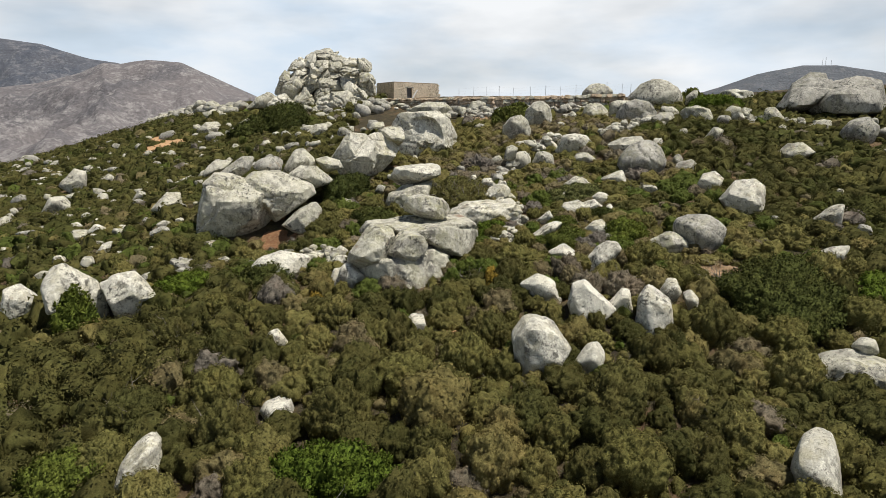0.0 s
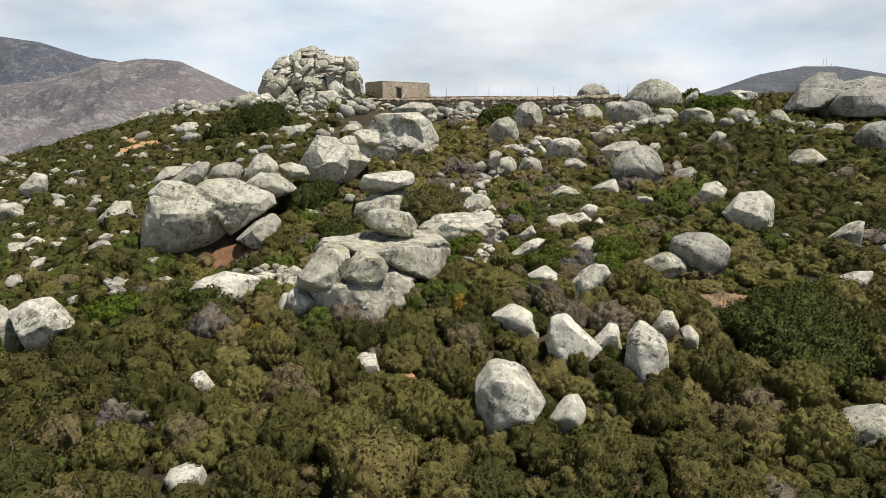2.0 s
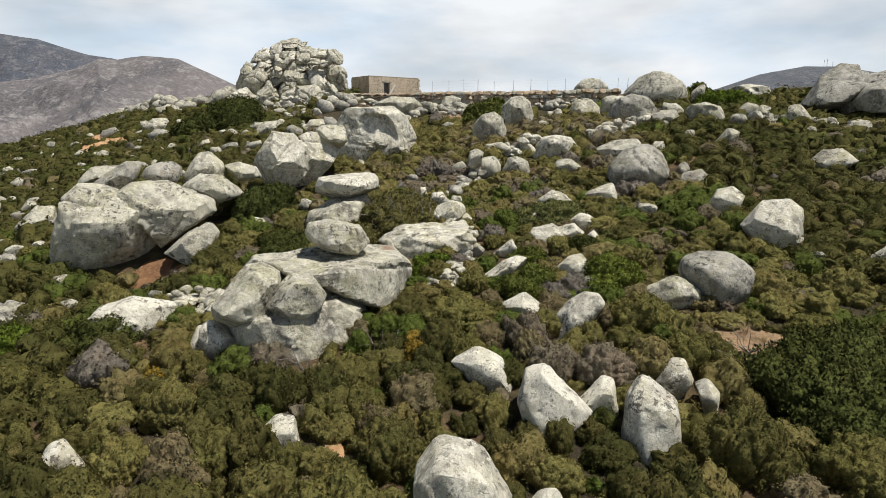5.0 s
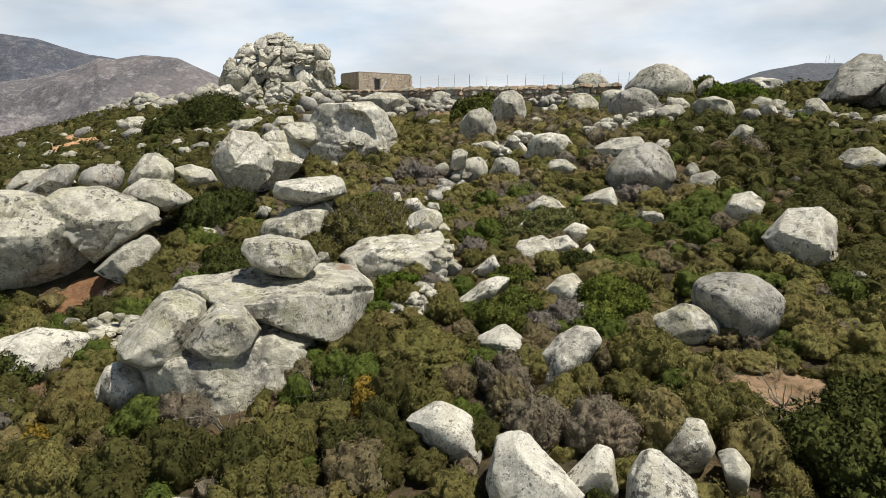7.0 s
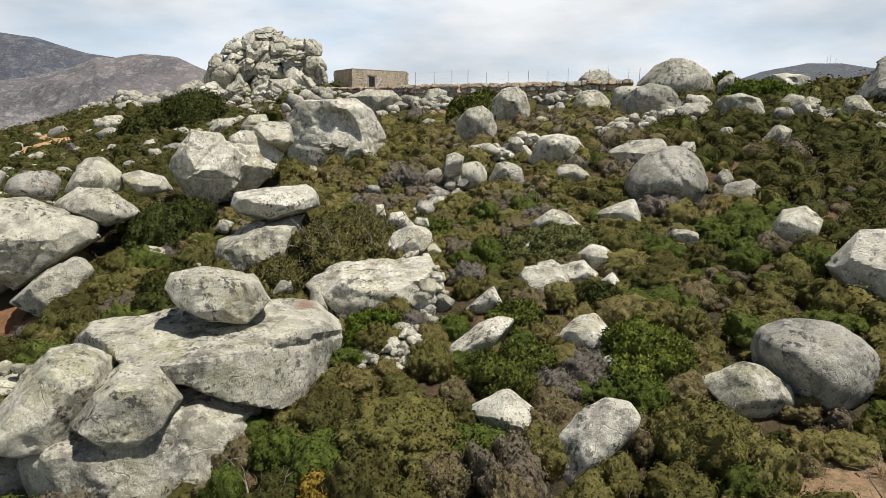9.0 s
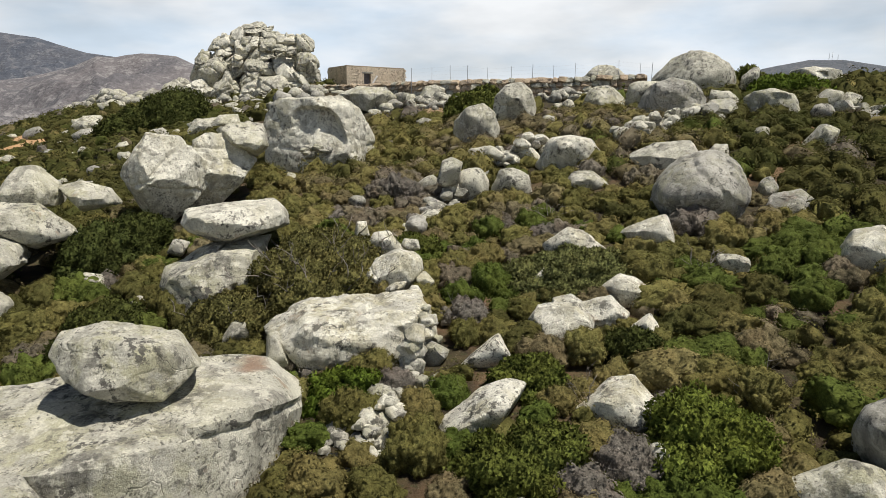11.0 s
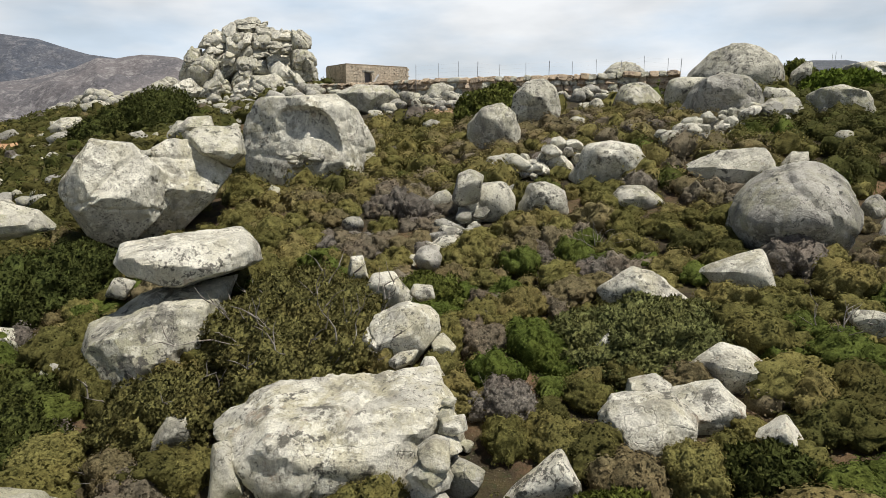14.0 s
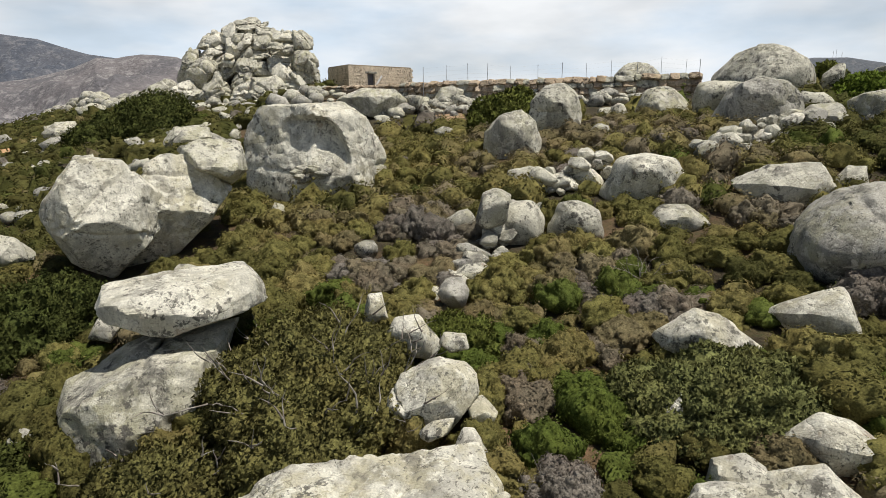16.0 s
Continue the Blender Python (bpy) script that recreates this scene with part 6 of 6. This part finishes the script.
# wide bushes of the same scrub, placed one by one: x, y, radius, tone
WIDE = [(3.3, 23.9, 1.3, 0.66), (8.1, 23.4, 1.0, 0.64), (5.1, 18.2, 0.75, 0.46), (4.45, 29.9, 0.62, 0.04), (5.1, 22.3, 0.65, 0.2), (6.7, 21.4, 0.85, 0.1), (3.7, 26.0, 0.7, 0.64)]
wide_rng = random.Random(31)
while len(WIDE) < 62:
    wy = wide_rng.uniform(10.5, 31)
    wx = wide_rng.uniform(-0.62 * wy, 0.62 * wy + 2)
    wr = wide_rng.uniform(0.75, 1.2) * (1.0 if wy < 22 else 0.8)
    if free(wx, wy, wr * 1.6) and all(math.hypot(wx - a, wy - b) > 0.75 * (q + wr) for a, b, q, t in WIDE):
        WIDE.append((wx, wy, wr, (0.66 if wy < 22 else 0.55) + 0.11 * wide_rng.gauss(0, 1)))


def scatter():
    rng = random.Random(11)
    # a broad ochre dome and a small yellow clump stand out
    spots = [(0.2, 15.2, 1.2, 0.43), (1.5, 22.2, 0.55, 0.5)] + list(WIDE)
    y = 9.5
    while y < 104:
        step = 0.84 if y < 23 else 0.64 if y < 33 else 0.62 if y < 50 else 0.9
        half = 0.75 * y + 3 if y < 60 else 55
        x = -half + 2
        while x < min(half + 2, 36):
            px, py = x + rng.uniform(-0.5, 0.5) * step, y + rng.uniform(-0.5, 0.5) * step
            gap = noise.fractal(Vector((px * 0.22, py * 0.22, 7)), 0.9, 2.1, 3)
            small = noise.noise(Vector((px * 0.5, py * 0.5, 3)))
            r = step * (0.76 + 0.3 * small + rng.uniform(-0.22, 0.26))
            if gap < 0.85 and not math.hypot(px - 0.2, py - 15.2) < 1.1 and not any(math.hypot(px - a, py - b) < 0.8 * q for a, b, q, w in WIDE) and not (py > 51.5 and -9 < px < 18) and not (py > 54.5 and px > -9) and rng.random() < 0.96 and free(px, py, r):
                base = (0.74 if px < 3 else 0.7) if py < 22 else 0.5 if px < 9 else 0.56
                if 0 < px < 11 and 33 < py < 48:
                    base = 0.35
                elif px < -8:
                    base = 0.78
                elif px > 14:
                    base = 0.74
                elif 4 < px < 14 and 20 < py < 26:
                    base = 0.37
                tone = base + 0.6 * noise.noise(Vector((px * 0.3, py * 0.3, 1))) + 0.13 * rng.gauss(0, 1)
                # side slopes keep dark olive tones that include the shrubs' self-shadow
                if px < -5 or px > 14:
                    tone = min(max(tone, 0.79), 0.89)
                if rng.random() < 0.12:
                    tone = rng.random()
                if py < 22:
                    tone = min(tone, 0.84)
                elif py < 36 and px < 14 and noise.noise(Vector((px * 0.7, py * 0.7, 21))) > (0.08 if px > 4 and 25 < py < 33 else 0.24):
                    tone = 0.97
                spots.append((px, py, min(max(r, 0.22), 0.8 if py > 45 else 0.72), min(max(tone, 0), 1)))
            x += step
        y += step
    # the slope goes on below and to both sides
    y = -9.0
    while y < 30:
        x = -34.0
        while x < 36:
            px, py = x + rng.uniform(-0.5, 0.5), y + rng.uniform(-0.5, 0.5)
            if (py < 9.5 and abs(px) < 20) or 0.75 * py + 1 < abs(px) < 0.75 * py + 12:
                spots.append((px, py, rng.uniform(0.7, 1.05), min(max(0.66 + 0.5 * noise.noise(Vector((px * 0.3, py * 0.3, 1))), 0), 1)))
            x += 1.4
        y += 1.4
    # small ones in the gaps
    cell = {}
    for s in spots:
        cell.setdefault((int(s[0] // 1.5), int(s[1] // 1.5)), []).append(s)
    for _ in range(9000):
        py = rng.uniform(10, 36)
        px = rng.uniform(-0.74 * py, min(0.74 * py + 3, 34))
        k = (int(px // 1.5), int(py // 1.5))
        near = [s for i in (-1, 0, 1) for j in (-1, 0, 1) for s in cell.get((k[0] + i, k[1] + j), ())]
        room = min((math.hypot(px - s[0], py - s[1]) - s[2] * 0.8 for s in near), default=0.6)
        if room > 0.09 and not any((px - a) ** 2 + (py - b) ** 2 < (q * 0.85) ** 2 for a, b, q, w in STANDS) and not any(((px - a) / q) ** 2 + ((py - b) / w) ** 2 < 1 for a, b, q, w in BUSHES):
            s = (px, py, min(max(room + 0.14, 0.2), 0.5), min(max((0.65 if py < 24 else 0.42) + 0.25 * rng.gauss(0, 1), 0), 1))
            spots.append(s)
            cell.setdefault(k, []).append(s)
    return spots


SPOTS = scatter()
def aside(s):
    """How far a spot lies from the strip of slope that the way leads over."""
    return max(0, abs(s[0] - 3) - 2) + max(0, s[1] - 31) + max(0, 13 - s[1])


inner = list(WIDE) + sorted((s for s in SPOTS if s[2] > 0.34 and s not in WIDE), key=aside)[:200]
chosen = set(inner)
TINTS = 9


def spray(seed, count, length, radius, low=0.2):
    """Crooked twigs that fan out from one foot."""
    rng = random.Random(seed)
    P, F = [], []
    for k in range(count):
        a = rng.uniform(0, 6.28)
        pts, faces, tip = limb(rng, (0, 0, 0), (math.cos(a), math.sin(a), rng.uniform(low, 1.3)), length * rng.uniform(0.7, 1.15), radius, 0.4, 6, 4)
        for _ in range(2):
            j = rng.randrange(len(pts) // 3, len(pts))
            more, ff, tip = limb(rng, pts[j], (math.cos(a) + rng.uniform(-1, 1), math.sin(a) + rng.uniform(-1, 1), rng.uniform(0, 1.2)), length * 0.4, radius * 0.5, 0.4, 4, 3)
            faces = faces + [tuple(i + len(pts) for i in fc) for fc in ff]
            pts = pts + more
        F += [tuple(i + len(P) for i in fc) for fc in faces]
        P += pts
    return mesh_of("twigs", P, F, BARK)


STEM = spray(5, 2, 0.5, 0.04, 0.8)
SPRAYS = [spray(810 + k, 5, 1.12, 0.016) for k in range(4)]
cushions = [[tri_mesh("cushion", v, f, LEAF_STUFF, True, np.full(len(v), k / (TINTS - 1)), n) for v, f, n in CLOSE_UNITS] for k in range(TINTS)]
broad = [[tri_mesh("cushion", v, f, LEAF_STUFF, True, np.full(len(v), k / (TINTS - 1)), n) for v, f, n in BIG_UNITS[k % 2::2]] for k in range(TINTS)]
WORDS = ("grey-brown dry", "brown-grey twiggy", "brownish", "ochre-tipped", "yellowish olive", "dense olive", "dark olive", "dark green", "bright green")
rng = random.Random(21)
for x, y, r, tone in inner:
    k = round(tone * (TINTS - 1))
    ob = new("cushion_shrub")
    h = r * rng.uniform(0.75, 1.2) * (1.25 if y < 23 else 1.0)
    ob.matrix_basis = pose(x, y, float(land(x, y)) - 0.04, rng.uniform(-6, 12), rng.uniform(-6, 6), rng.uniform(0, 360))
    part("foliage", rng.choice(broad[k] if (x, y, r, tone) in WIDE else cushions[k]), ob, "", Matrix.Diagonal((r, r * rng.uniform(0.85, 1.15), h, 1)))
    part("stem", STEM, ob, "", Matrix.Diagonal((r, r, h, 1)))
    if k < 2 or rng.random() < 0.08:
        part("bare_twigs", rng.choice(SPRAYS), ob, "bare grey dead twigs", Matrix.Diagonal((r, r, h, 1)))
    tagged(ob, WORDS[k] + " cushion shrub with fine dense twigs on the slope", "shrub", "cushion shrubs on the slope")


def mass(name, label, spots, units):
    rng = random.Random(len(spots))
    V, F, T, N, n = [], [], [], [], 0
    zs = land(np.array([s[0] for s in spots]), np.array([s[1] for s in spots]))
    for (x, y, r, tone), z in zip(spots, zs):
        v, f, m = units[rng.randrange(len(units))]
        a, h, w = rng.uniform(0, 6.283), r * rng.uniform(0.75, 1.2) * (1.25 if y < 23 else 1.0), rng.uniform(0.8, 1.25)
        ca, sa = math.cos(a), math.sin(a)
        px, py = v[:, 0] * r * w, v[:, 1] * r / w
        V.append(np.stack([x + px * ca - py * sa, y + px * sa + py * ca, z - 0.04 + v[:, 2] * h], 1).astype(np.float32))
        mx, my = m[:, 0] / w, m[:, 1] * w
        N.append(unit(np.stack([mx * ca - my * sa, mx * sa + my * ca, m[:, 2] * r / h], 1)).astype(np.float32))
        F.append(f + n), T.append(np.full(len(v), tone, np.float32))
        n += len(v)
    me = tri_mesh(name, np.concatenate(V), np.concatenate(F), LEAF_STUFF, True, np.concatenate(T), np.concatenate(N))
    return tagged(new(name, me), label, "scrub", kind="stuff")


def nearness(s):
    """How close the way comes to a spot while it still lies ahead."""
    dx = abs(s[0] - 3.2)
    if s[1] < 9:
        return 40
    return max(9.5, 1.71 * dx) if s[1] - dx / 0.72 <= 23 else math.hypot(dx, s[1] - 23)


REST = [(nearness(s), s) for s in SPOTS if s not in chosen]
mass("scrub_near", "dense low olive and brown cushion scrub covering the slope", [s for n, s in REST if n < 17 and s[2] > 0.38], NEAR_UNITS)
mass("scrub_middle", "brown and olive cushion scrub between boulders higher up", [s for n, s in REST if (n >= 17 or s[2] <= 0.38) and n < 28], MID_UNITS)
mass("scrub_far", "dark olive scrub on the ridge and far slope", [s for n, s in REST if n >= 28], FAR_UNITS)


# ---- dead shrubs and straw ----
DEAD = [[spray(830 + 5 * k + i, 1, 0.8, 0.02, 0.35) for i in range(5)] for k in range(3)]
for k, (x, y, size, turn) in enumerate(((9.9, 21.6, 0.9, 0), (10.4, 22.1, 0.8, 90), (-0.5, 21.9, 0.9, 40), (-1.2, 21.8, 0.7, 200), (1.2, 22.6, 0.8, 120), (9.7, 30.9, 0.9, 60), (8.7, 23.9, 0.6, 30), (7.0, 35.5, 0.8, 10), (2.6, 31.0, 0.8, 300), (6.4, 27.0, 0.6, 150))):
    ob = tagged(new("dead_shrub"), "bare dead shrub of grey twisted branches", "dead shrub", "dead shrubs on the slope")
    ob.matrix_basis = pose(x, y, float(land(x, y)) + 0.08, 0, 0, turn)
    for i in range(9):
        part("branch", DEAD[k % 3][i % 5], ob, "", pose(0, 0, 0, 0, 0, i * 41 + turn * i) @ Matrix.Scale(size * (0.8 + 0.05 * i), 4))


def straw(seed):
    rng = random.Random(seed)
    P, F = [], []
    for k in range(70):
        a, q = rng.uniform(0, 6.28), rng.uniform(0, 0.12)
        b = Vector((q * math.cos(a), q * math.sin(a), 0))
        lean = Vector((math.cos(a), math.sin(a), 0)) * rng.uniform(0.1, 0.4) + Vector((rng.uniform(-0.1, 0.1), rng.uniform(-0.1, 0.1), 0))
        side = Vector((-math.sin(a), math.cos(a), 0)) * 0.004
        h = rng.uniform(0.2, 0.42)
        n = len(P)
        P += [b - side, b + side, b + lean * 0.5 + side + Vector((0, 0, h * 0.7)), b + lean * 0.5 - side + Vector((0, 0, h * 0.7)), b + lean + Vector((0, 0, h))]
        F += [(n, n + 1, n + 2, n + 3), (n + 3, n + 2, n + 4)]
    return mesh_of("dry_grass", P, F, STRAW)


STRAWS = [straw(870 + k) for k in range(4)]
rng = random.Random(88)
for k in range(30):
    if k < 20:
        x, y = rng.choice(((5.9, 24.3), (6.2, 21.9), (10.4, 22.6), (9.6, 19.6), (5.0, 23.6), (7.6, 26.6), (4.6, 31.6)))
    else:
        x, y = rng.uniform(2, 12), rng.uniform(20, 36)
    x, y = x + rng.gauss(0, 0.45), y + rng.gauss(0, 0.4)
    if not free(x, y, 0.0) and k >= 20:
        continue
    ob = new("dry_grass_tuft", rng.choice(STRAWS))
    ob.matrix_basis = pose(x, y, float(land(x, y)) + 0.06, 0, 0, rng.uniform(0, 360)) @ Matrix.Scale(rng.uniform(0.5, 0.85), 4)
    tagged(ob, "tuft of pale dry straw-coloured grass between shrubs", "grass tuft", "dry grass tufts")
